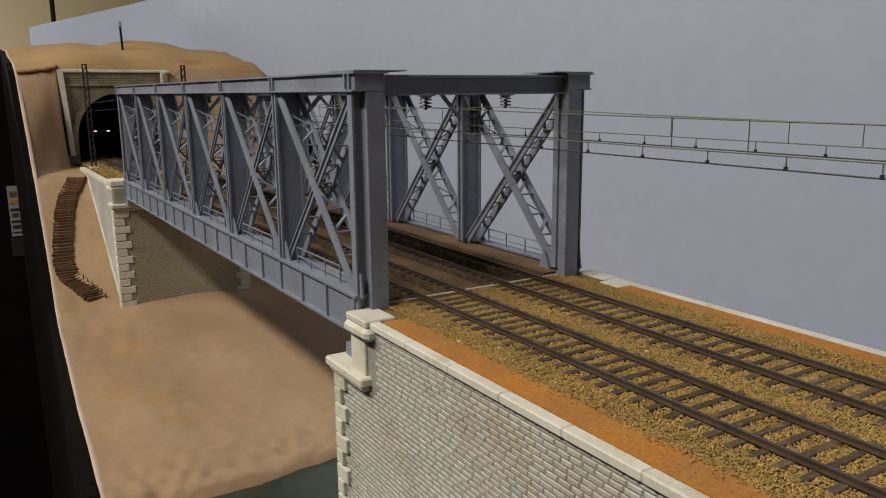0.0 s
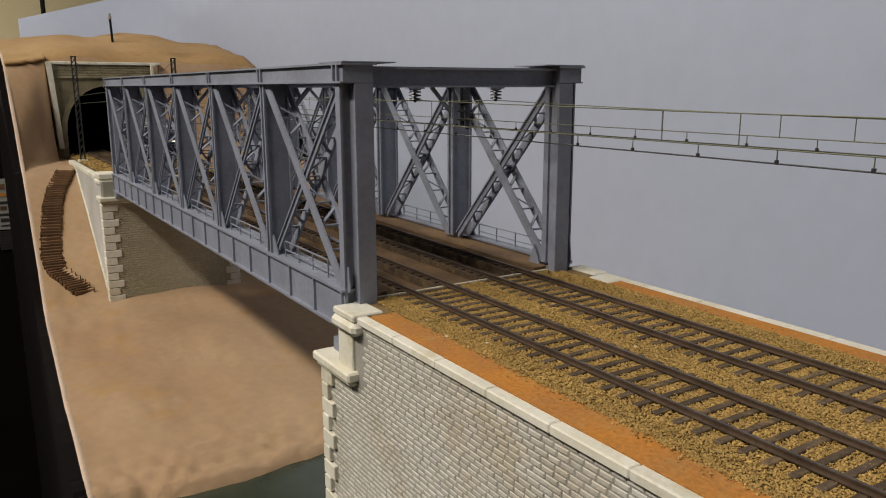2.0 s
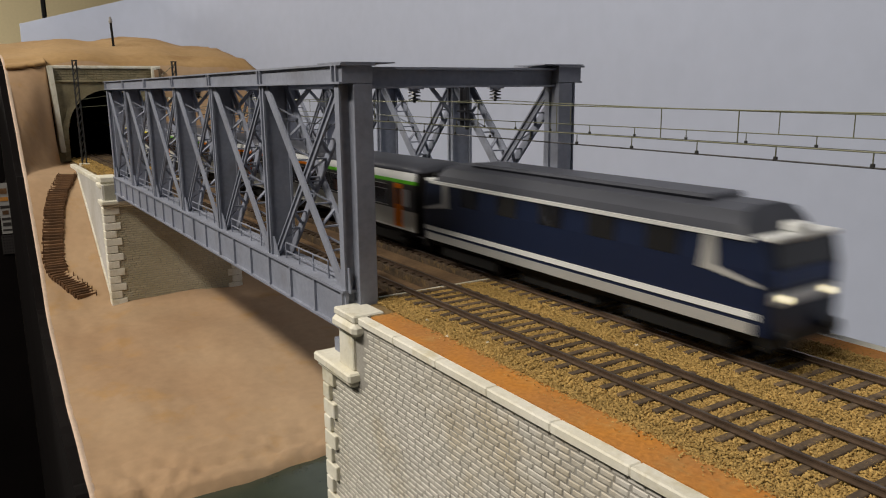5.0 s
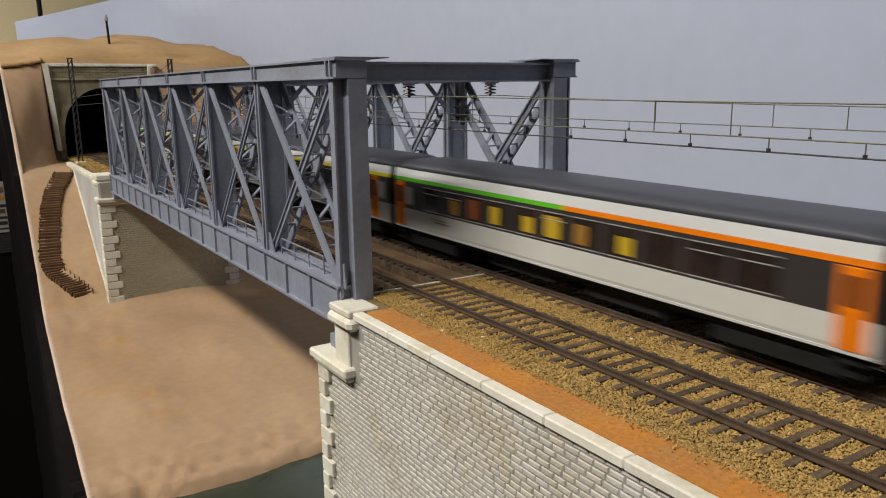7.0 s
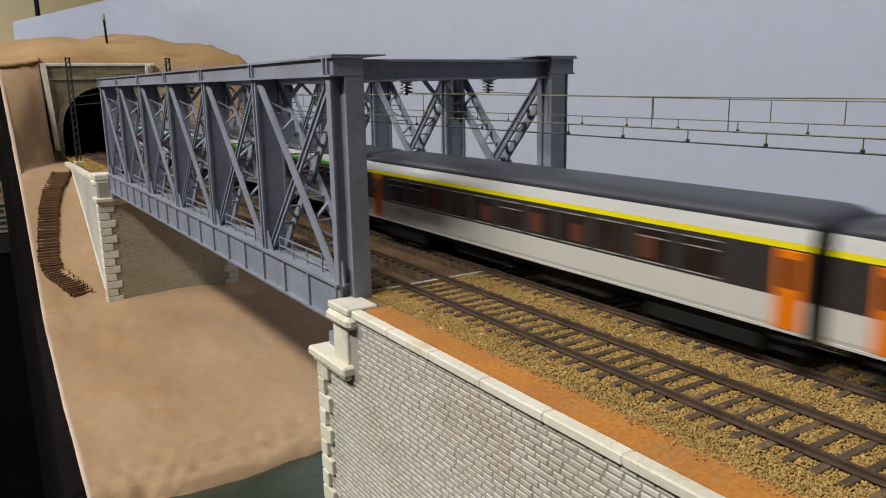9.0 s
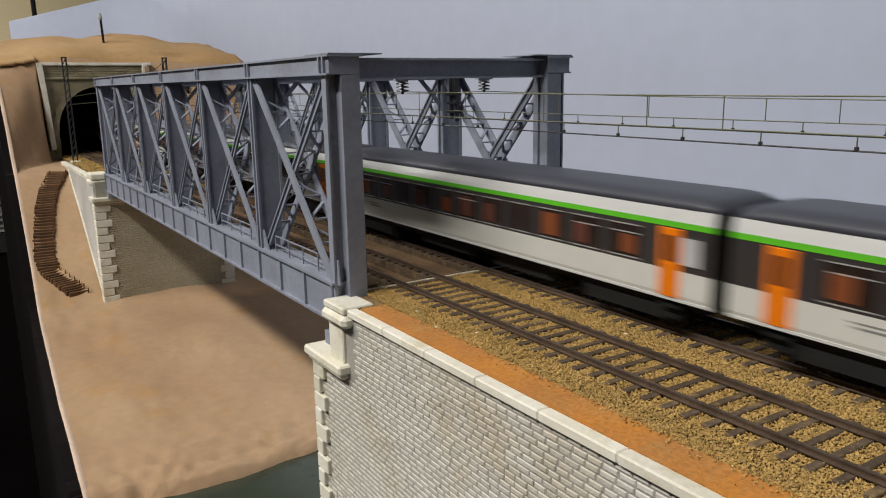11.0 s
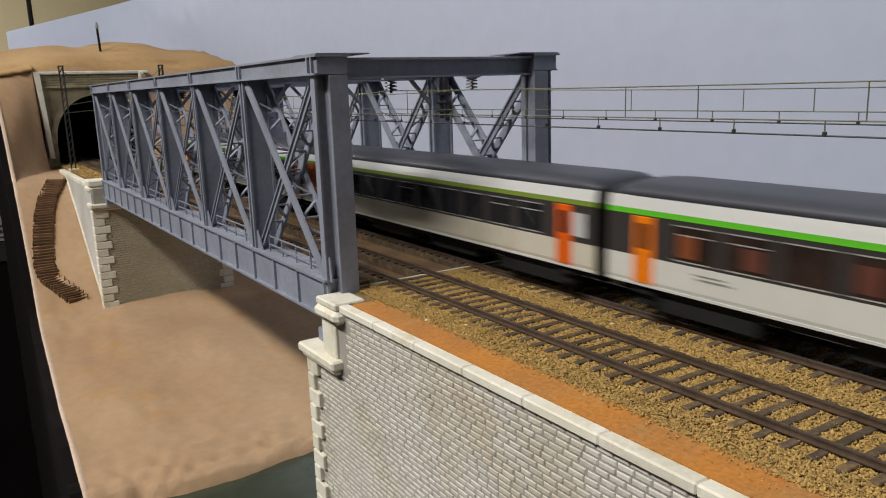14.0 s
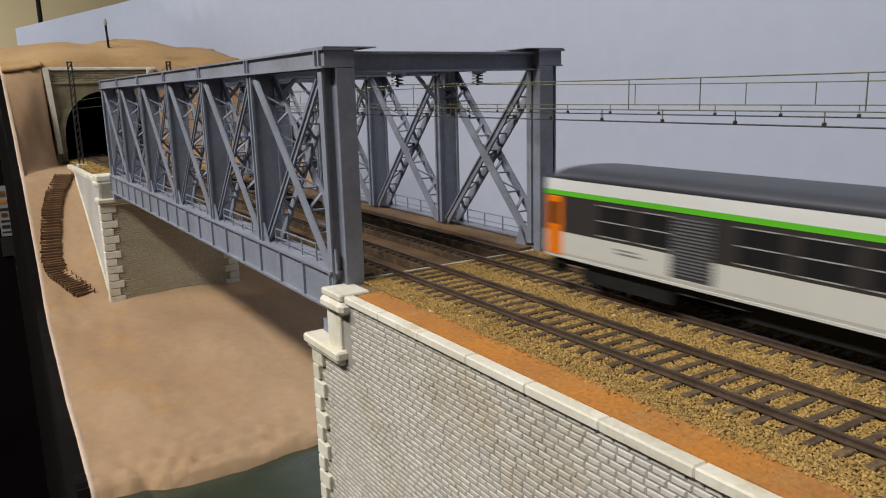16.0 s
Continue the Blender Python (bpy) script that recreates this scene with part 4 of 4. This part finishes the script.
def make_room_things():
    po = thing("post", (4.3, 86.0, 0), "thin dark post with a pale insulator on the hilltop", "post")
    z = ground_z(4.3, 86.0)
    part("shaft", bars([((0.06, 0, z - 0.3), (-0.05, 0, z + 3.4))], 0.26, 0.26), DARK, po)
    part("insulator_cap", lathe([(0.2, z + 2.9), (0.24, z + 3.1), (0.12, z + 3.7)], 10, (-0.05, 0)), PAPER, po, "pale cap")
    tagged(part("conduit", cyl(bmesh.new(), (3.2, 150, -110), (3.2, 150, 140), 0.45), DARK), "thin dark conduit on the cream wall", "conduit", kind="structure")
    # made-up panel that blacks out the lit room left of the layout
    pa = thing("black_backing", (-25, 86, 0), "added black panel filling the dark area beside the layout", "board")
    part("panel", boxes((-30, 15.1, -0.5, 0.5, -110, 12.6)), BLACK, pa)
    no = thing("notice", (-10.35, 85.35, 0), "small printed notice with pale and dark bars", "notice")
    part("sheet", boxes((-0.62, 0.62, -0.06, 0.1, -10.0, -3.6)), PAPER, no)
    for k, (z, h, m, w) in enumerate(((-4.6, 0.7, TIE, 0.4), (-5.6, 0.5, CLAY, 0.45), (-6.6, 0.35, BAND, 0.5), (-7.3, 0.5, TIE, 0.35), (-8.1, 0.3, BAND, 0.5), (-8.8, 0.45, BAND, 0.45), (-9.5, 0.2, BAND, 0.5))):
        part("bar", boxes((-w, w, -0.1, -0.06, z - h / 2, z + h / 2)), m, no)
    pg = thing("perforated_sheet", (-10.35, 85.35, 0), "dark perforated sheet below the notice", "perforated sheet")
    part("sheet", boxes((-0.8, 0.75, -0.06, 0.1, -12.6, -10.2)), GREYDARK, pg)
    # holes are thin black plates, their depth drawn in as dark squares
    for i in range(5):
        for j in range(6):
            part("hole", boxes((-0.62 + i * 0.3, -0.5 + i * 0.3, -0.075, -0.06, -12.4 + j * 0.38, -12.25 + j * 0.38)), DARK, pg)


# ---- train ----
# coupling behind the locomotive, centimetres along the track by seconds
RUN = [(0, 124.0), (2, 75.6), (4, 27.0), (6, -18.9), (8, -64.1), (10, -109.5), (12, -154.8), (14, -200.1), (16, -245.4)]
# couplings behind the first, centimetres; the second coach is shorter than the others
COUPLINGS = [0.6, 25.0, 47.75, 72.0, 96.0, 120.0, 143.8, 167.9, 191.75, 215.85, 240.2]


def body_outline(h=0.0):
    """Half of a coach section as (x, z), from the sill to the roof's middle."""
    return [(1.57, 1.05), (1.62, 1.25), (1.62, 2.1), (1.6, 3.19), (1.58, 3.35), (1.53, 3.71), (1.42, 3.92), (1.15, 4.05), (0.7, 4.1), (0, 4.12)]


def shell(z0, z1, y0, y1, out=0.0):
    """The part of the coach's skin between two heights, both sides, drawn out along y."""
    o = body_outline()
    zs = [z for _, z in o]
    xs = [x for x, _ in o]
    cut = sorted({z0, z1, *[z for z in zs if z0 < z < z1]})
    pts = [(float(np.interp(z, zs, xs)) + out, z) for z in cut]
    bm = bmesh.new()
    for s in (-1, 1):
        p = [(s * x, z) for x, z in pts] + [(s * (x - 0.12), z) for x, z in reversed(pts)]
        a = [bm.verts.new((x, y0, z)) for x, z in p]
        b = [bm.verts.new((x, y1, z)) for x, z in p]
        n = len(p)
        for i in range(n):
            bm.faces.new((a[i], a[(i + 1) % n], b[(i + 1) % n], b[i]))
        bm.faces.new(a[::-1])
        bm.faces.new(b)
    return bm


def roof_mesh(y0, y1, z0=3.71):
    o = [(x, z) for x, z in body_outline() if z >= z0]
    pts = [(-x, z) for x, z in o] + [(x, z) for x, z in reversed(o[:-1])]
    bm = bmesh.new()
    rings = []
    for y, k, dz in ((y0, 0.86, -0.22), (y0 + 0.5, 0.97, -0.04), (y0 + 1.0, 1, 0), (y1 - 1.0, 1, 0), (y1 - 0.5, 0.97, -0.04), (y1, 0.86, -0.22)):
        rings.append([bm.verts.new((x * (1 if z < 3.8 else k), y, z + (dz * (z - 3.71) / 0.5))) for x, z in pts])
    n = len(pts)
    for p, q in zip(rings, rings[1:]):
        for i in range(n):
            bm.faces.new((p[i], p[(i + 1) % n], q[(i + 1) % n], q[i]))
    bm.faces.new(rings[0])
    bm.faces.new(rings[-1])
    return bm


def bogie(parent, y):
    bm = boxes((-1.3, 1.3, y - 1.7, y + 1.7, 0.55, 0.95))
    for s in (-1, 1):
        box(bm, s * 1.25 - 0.1, s * 1.25 + 0.1, y - 1.9, y + 1.9, 0.35, 0.75)
    b = part("bogie", bm, UNDER, parent)
    for dy in (-1.25, 1.25):
        for s in (-1, 1):
            w = lathe([(0.52, -0.06), (0.52, 0.02), (0.56, 0.02), (0.56, 0.06)], 20)
            for v in w.verts:
                v.co = Vector((s * (0.86 + v.co.z), y + dy + v.co.y, 0.53 + v.co.x))
            part("wheel", w, UNDER, b)


def make_coach(span, stripes, label, curtains, ends, kind="saloon", skirt=SKIRT):
    """A coach round its own middle, span long over its couplings; stripes: pairs of a share of the length (from the rear) and a paint; ends: for the front and the rear, how far the door stands from the end, its paint, and the blind of the window beside it."""
    co = thing("coach", (T2, 0, 0), label, "railway coach", "coaches of the train")
    L = span / 2 - 0.28
    part("lower_side", shell(1.05, 1.96, -L, L), skirt, co, "white lower side panels")
    part("sill_lip", shell(1.05, 1.13, -L, L, 0.02), WHITE, co, "white lip along the sill")
    part("window_band", shell(1.96, 3.19, -L, L, -0.012), BAND, co, "dark grey window band")
    part("upper_side", shell(3.35, 3.72, -L, L), WHITE, co, "white cornice strip")
    at = L
    for share, paint in stripes:
        part("stripe", shell(3.19, 3.35, at - 2 * L * share, at, 0.004), paint, co)
        at -= 2 * L * share
    part("roof", roof_mesh(-L - 0.05, L + 0.05), ROOF, co, "dark grey curved roof", smooth=True)
    for e in (-1, 1):
        part("end_wall", boxes((-1.5, 1.5, min(e * (L - 0.12), e * (L - 0.02)), max(e * (L - 0.12), e * (L - 0.02)), 1.0, 3.75)), BAND, co)
        part("gangway", boxes((-0.65, 0.65, min(e * (L - 0.02), e * (L + 0.35)), max(e * (L - 0.02), e * (L + 0.35)), 1.2, 3.7), bevel=0.08), UNDER, co, "black rubber gangway")
    part("underframe", boxes((-1.35, 1.35, -L + 0.3, L - 0.3, 0.8, 1.05), (-1.1, 1.1, -4.5, -1.2, 0.35, 0.8), (-1.1, 1.1, 0.5, 4.2, 0.4, 0.8)), UNDER, co)
    for y in (-8.4, 8.4):
        bogie(co, y)
    for e, (inset, paint, blind) in zip((-1, 1), ends):
        y = e * (L - inset)
        for s in (-1, 1):
            d = part("door", boxes((s * 1.60 - 0.035, s * 1.60 + 0.035, y - 0.38, y + 0.38, 1.15, 3.15), bevel=0.02), paint, co, "orange folding door with a dark window")
            part("door_window", boxes((s * 1.635 - 0.008, s * 1.635 + 0.008, y - 0.2, y + 0.2, 2.2, 2.95)), GLASS, d)
            part("door_fold", boxes((s * 1.635 - 0.008, s * 1.635 + 0.008, y - 0.02, y + 0.02, 1.2, 2.1)), UNDER, d)
            part("foot_step", boxes((s * 1.42 - 0.14, s * 1.42 + 0.14, y - 0.34, y + 0.34, 0.52, 0.6), (s * 1.42 - 0.14, s * 1.42 + 0.14, y - 0.34, y + 0.34, 0.82, 0.9), (s * 1.3 - 0.03, s * 1.3 + 0.03, y - 0.34, y + 0.34, 0.52, 1.06)), UNDER, co, "black folding foot step")
            if blind:
                w = e * (L - 0.72) if inset > 1 else y - e * 0.85
                v = part("vestibule_window", boxes((s * 1.60 - 0.03, s * 1.60 + 0.03, w - 0.36, w + 0.36, 2.12, 2.98), bevel=0.02), BAND, co)
                part("blind", boxes((s * 1.632 - 0.006, s * 1.632 + 0.006, w - 0.32, w + 0.32, 2.16, 2.94)), blind, v, "pale roller blind")
    n = 11
    for i in range(n):
        y = -L + 2.4 + (2 * L - 4.8) * (i + 0.5) / n
        if kind == "van" and 4.0 < y < 6.9:
            continue
        for s in (-1, 1):
            w = part("window", boxes((s * 1.592 - 0.02, s * 1.592 + 0.02, y - 0.66, y + 0.66, 2.05, 3.06), bevel=0.02), GLASS if kind == "van" or not curtains else CABIN, co)
            if kind == "van":
                for z in (2.07, 2.55, 3.04):
                    part("window_bar", boxes((s * 1.62 - 0.008, s * 1.62 + 0.008, y - 0.66, y + 0.66, z - 0.015, z + 0.015)), SILVER, w)
            else:
                for z in (2.05, 3.04):
                    part("window_rim", boxes((s * 1.62 - 0.008, s * 1.62 + 0.008, y - 0.66, y + 0.66, z - 0.012, z + 0.018)), SILVER, w)
            if curtains and i in curtains:
                a, b = ((-0.5, 0.12), (-0.1, 0.52), (-0.35, 0.45))[i % 3]
                part("curtain", boxes((s * 1.616 - 0.003, s * 1.616 + 0.003, y + a, y + b, 2.16, 2.72 + 0.1 * (i % 3))), curtains[i], w)
            if kind != "van" and i in (0, 1, 5, 9, 10):
                part("hopper_bar", boxes((s * 1.622 - 0.008, s * 1.622 + 0.008, y - 0.6, y + 0.5, 2.78, 2.81)), SILVER, w)
    if kind == "van":
        for s in (-1, 1):
            g = part("grille_panel", boxes((s * 1.60 - 0.03, s * 1.60 + 0.03, 4.85, 6.35, 1.3, 3.14)), GRILLE, co, "grey louvred grille panel")
            for z in np.arange(1.4, 3.1, 0.1):
                part("louvre", boxes((s * 1.635 - 0.02, s * 1.635 + 0.02, 4.9, 6.3, z, z + 0.04)), LOUVRE, g)
    for s in (-1, 1):
        part("lettering_bar", boxes((s * 1.622 - 0.004, s * 1.622 + 0.004, L - 4.5, L - 3.4, 1.60, 1.66), (s * 1.622 - 0.004, s * 1.622 + 0.004, L - 4.3, L - 3.3, 1.72, 1.77)), PRINT, co)
    return co


def make_loco():
    lo = thing("locomotive", (T2, 0, 0), "dark blue diesel locomotive with white trim and lit headlamps", "locomotive")
    h = 8.6
    def section(o, ends, name, m, label):
        bm = bmesh.new()
        rings = [[bm.verts.new((x * k, y + dy * max(0, z - 2.6), z)) for x, z in o] for y, k, dy in ends]
        n = len(o)
        for p, q in zip(rings, rings[1:]):
            for i in range(n):
                bm.faces.new((p[i], p[(i + 1) % n], q[(i + 1) % n], q[i]))
        bm.faces.new(rings[0])
        bm.faces.new(rings[-1])
        part(name, bm, m, lo, label)
    section([(-1.6, 1.0), (1.6, 1.0), (1.6, 2.7), (1.53, 3.5), (-1.53, 3.5), (-1.6, 2.7)], [(-h, 0.94, 0.22), (-h + 0.2, 1, 0.22), (h - 0.2, 1, -0.22), (h, 0.94, -0.22)], "body", BLUE, "dark blue body")
    section([(-1.5, 3.5), (1.5, 3.5), (1.42, 3.8), (1.1, 4.12), (0.5, 4.25), (-0.5, 4.25), (-1.1, 4.12), (-1.42, 3.8)], [(-h + 0.35, 0.95, 0.55), (-h + 0.6, 1, 0.5), (h - 0.6, 1, -0.5), (h - 0.35, 0.95, -0.55)], "roof", ROOF, "dark grey roof")
    part("roof_panel", boxes((-0.8, 0.8, -h + 2.6, h - 2.6, 4.2, 4.4), bevel=0.1), ROOF, lo)
    for s in (-1, 1):
        part("side_trim", boxes((s * 1.62 - 0.02, s * 1.62 + 0.02, -h + 0.3, h - 0.3, 1.42, 1.6)), WHITE, lo)
        part("upper_trim", boxes((s * 1.54 - 0.05, s * 1.54 + 0.05, -h + 0.7, h - 0.7, 3.44, 3.56)), WHITE, lo)
        part("grey_sill", boxes((s * 1.61 - 0.02, s * 1.61 + 0.02, -h + 0.4, h - 0.4, 1.0, 1.3)), SILVER, lo)
        for e in (-1, 1):
            c = e * (h - 1.9)
            part("cab_pillar", extrude_x([(c - 0.28, 2.5), (c + 0.28, 2.5), (c + 0.16, 3.42), (c - 0.16, 3.42)], s * 1.6 - 0.03, s * 1.6 + 0.03), SILVER, lo, "pale cab pillar")
            part("cab_trim", extrude_x([(c, 2.5), (e * (h - 0.25), 2.28), (e * (h - 0.25), 2.36), (c, 2.72)], s * 1.61 - 0.025, s * 1.61 + 0.025), SILVER, lo, "pale slanted cab trim")
        for i in range(5):
            y = -5 + i * 2.5
            part("side_window", boxes((s * 1.58 - 0.03, s * 1.58 + 0.03, y - 0.6, y + 0.6, 2.7, 3.4)), GLASS, lo)
    for e in (-1, 1):
        y = e * (h - 0.12)
        part("windscreen", bars([((-1.22, y - e * 0.0, 3.08), (1.22, y - e * 0.0, 3.08))], 0.12, 0.66, up=(0, -e * 0.22, 1)), GLASS, lo)
        part("brow", boxes((-1.42, 1.42, min(y - e * 0.5, y + e * 0.06), max(y - e * 0.5, y + e * 0.06), 3.46, 3.6), bevel=0.03), WHITE, lo, "white band over the windscreen")
        part("roof_lamp", boxes((-0.32, 0.32, min(y - e * 0.5, y - e * 0.05), max(y - e * 0.5, y - e * 0.05), 3.6, 3.86), bevel=0.06), WHITE, lo)
        part("nose_panel", boxes((-1.3, 1.3, min(y, y + e * 0.14), max(y, y + e * 0.14), 2.25, 2.7), bevel=0.03), NOSEBLUE, lo, "brighter blue nose panel")
        part("lamp_band", boxes((-1.42, 1.42, min(y, y + e * 0.16), max(y, y + e * 0.16), 1.8, 2.12), bevel=0.03), SILVER, lo, "pale band that holds the headlamps")
        for x in (-0.95, 0.95):
            part("headlamp", boxes((x - 0.2, x + 0.2, y + e * 0.17 - 0.03, y + e * 0.17 + 0.03, 1.88, 2.04), bevel=0.03), HEADLIGHT if e < 0 else SILVER, lo, "lit oblong headlamp" if e < 0 else "")
        part("buffer_beam", boxes((-1.5, 1.5, y - 0.1, y + 0.1, 0.6, 1.05)), UNDER, lo)
        for x in (-1.0, 1.0):
            b = lathe([(0.1, 0), (0.1, 0.3), (0.28, 0.3), (0.28, 0.36)], 14)
            for v in b.verts:
                v.co = Vector((x + v.co.x, y + e * (0.1 + v.co.z), 0.95 + v.co.y))
            part("buffer", b, UNDER, lo)
    part("underframe", boxes((-1.3, 1.3, -h + 0.3, h - 0.3, 0.7, 1.02), (-1.2, 1.2, -2, 2, 0.3, 0.8)), UNDER, lo)
    for y in (-5.4, 5.4):
        bogie(lo, y)
    return lo


# ---- build ----
near_ab = make_near_abutment()
far_ab = make_far_abutment()
make_bridge()
make_track(T1)
make_track(T2)
make_bed()
make_portal()
make_overhead(T1 + 0.1, (17, 13.2, 9, 4.1, -0.4, -3.4, -7.4, -11.35, -13.6, -17.5), np.arange(6.5, -22, -2.1) - 0.09)
make_overhead(T2 + 0.03, (20, 16.2, 12, 8, 4, -3.75, -7.95, -12.05, -14.1, -18), np.arange(12, -22, -2.1) + 0.05)
for beam in (0, 2, 4, 6):
    for t in (T1 + 0.1, T2 + 0.03):
        make_insulator(t, beam * PANEL + (0.8 if beam == 0 else 0.3))
make_mast(-2.9, 68.0, 10.7, 2.9, "dark lattice mast with thin bracket arms on the track side")
make_mast(7.6, 68.4, 10.7, -3.7, "dark lattice mast with thin bracket arms behind the tracks")
make_steps()
make_room_things()
C_O = mat("orange_curtain", (0.19, 0.05, 0.012), 0.8, 0, 0.1, 50, 500, 0.0)
C_R = mat("red_brown_curtain", (0.10, 0.030, 0.018), 0.8, 0, 0.1, 50, 500, 0.0)
C_P = mat("pale_curtain", (0.34, 0.32, 0.30), 0.8, 0, 0.1, 50, 500, 0.0)
C_D = mat("amber_curtain", (0.28, 0.14, 0.02), 0.8, 0, 0.1, 50, 500, 0.0)
C_Y = mat("yellow_curtain", (0.50, 0.33, 0.015), 0.8, 0, 0.1, 50, 500, 0.0)
MIXED = {0: C_O, 1: C_R, 2: C_O, 4: C_R, 5: C_R, 6: C_O, 7: C_R, 9: C_R, 10: C_O}
BROWN = {1: C_R, 3: C_R, 4: C_R, 6: C_R, 8: C_R, 9: C_R}
FAR, NEAR = 1.45, 0.5       # doors set in from the end, or right at it
PLAIN = "white and dark grey coach with a "
KINDS = [
    ([(0.55, ORANGE), (0.45, GREEN)], PLAIN + "dull orange and green stripe", {10: C_O, 9: C_P, 8: C_Y, 6: C_R, 3: C_R}, ((FAR, ORANGE, PALEBLIND), (FAR, REDORANGE, DIMBLIND)), "saloon"),
    ([(0.52, GREEN), (0.48, ORANGE)], PLAIN + "green-orange stripe, yellow curtains", {9: C_D, 8: C_O, 7: C_Y, 6: C_Y, 5: C_Y, 4: C_D, 3: C_Y}, ((0.62, ORANGE, None), (NEAR, ORANGE, PALEBLIND)), "saloon"),
    ([(1.0, YELLOW)], PLAIN + "yellow stripe", BROWN, ((FAR, ORANGE, PALEBLIND), (FAR, ORANGE, None)), "saloon"),
    ([(1.0, YELLOW)], PLAIN + "yellow stripe, dark window band", BROWN, ((NEAR, ORANGE, None), (FAR, ORANGE, None)), "saloon"),
    ([(1.0, GREEN)], PLAIN + "green stripe, orange curtains", MIXED, ((FAR, ORANGE, PALEBLIND), (FAR, ORANGE, None)), "saloon"),
    ([(1.0, GREEN)], PLAIN + "green stripe, pale end blinds", MIXED, ((FAR, ORANGE, PALEBLIND), (FAR, ORANGE, PALEBLIND)), "saloon"),
    ([(1.0, GREEN)], PLAIN + "green stripe, orange curtains", MIXED, ((FAR, ORANGE, PALEBLIND), (FAR, ORANGE, None)), "saloon"),
    ([(1.0, GREEN)], PLAIN + "green stripe, orange curtains", MIXED, ((FAR, REDORANGE, PALEBLIND), (FAR, ORANGE, None)), "saloon"),
    ([(1.0, OLIVE)], PLAIN + "dull olive stripe", None, ((FAR, REDORANGE, PALEBLIND), (FAR, REDORANGE, None)), "saloon", SKIRT_C),
    ([(1.0, GREEN)], "white and grey van coach with green stripe, louvred grille", None, ((NEAR, ORANGE, None), (NEAR, ORANGE, None)), "van"),
]
loco = make_loco()
coaches = [make_coach(b - a, *k) for a, b, k in zip(COUPLINGS, COUPLINGS[1:], KINDS)]
lay_bricks(near_ab, far_ab)


def motions():
    """The train runs out of the tunnel and over the bridge at an even pace."""
    for i, car in enumerate([loco, *coaches]):
        mid = -8.4 if i == 0 else (COUPLINGS[i - 1] + COUPLINGS[i]) / 2
        rows = [(t, pose(T2 * CM, (y + mid) * CM, 0)) for t, y in RUN]
        walk(car, rows)


motions()
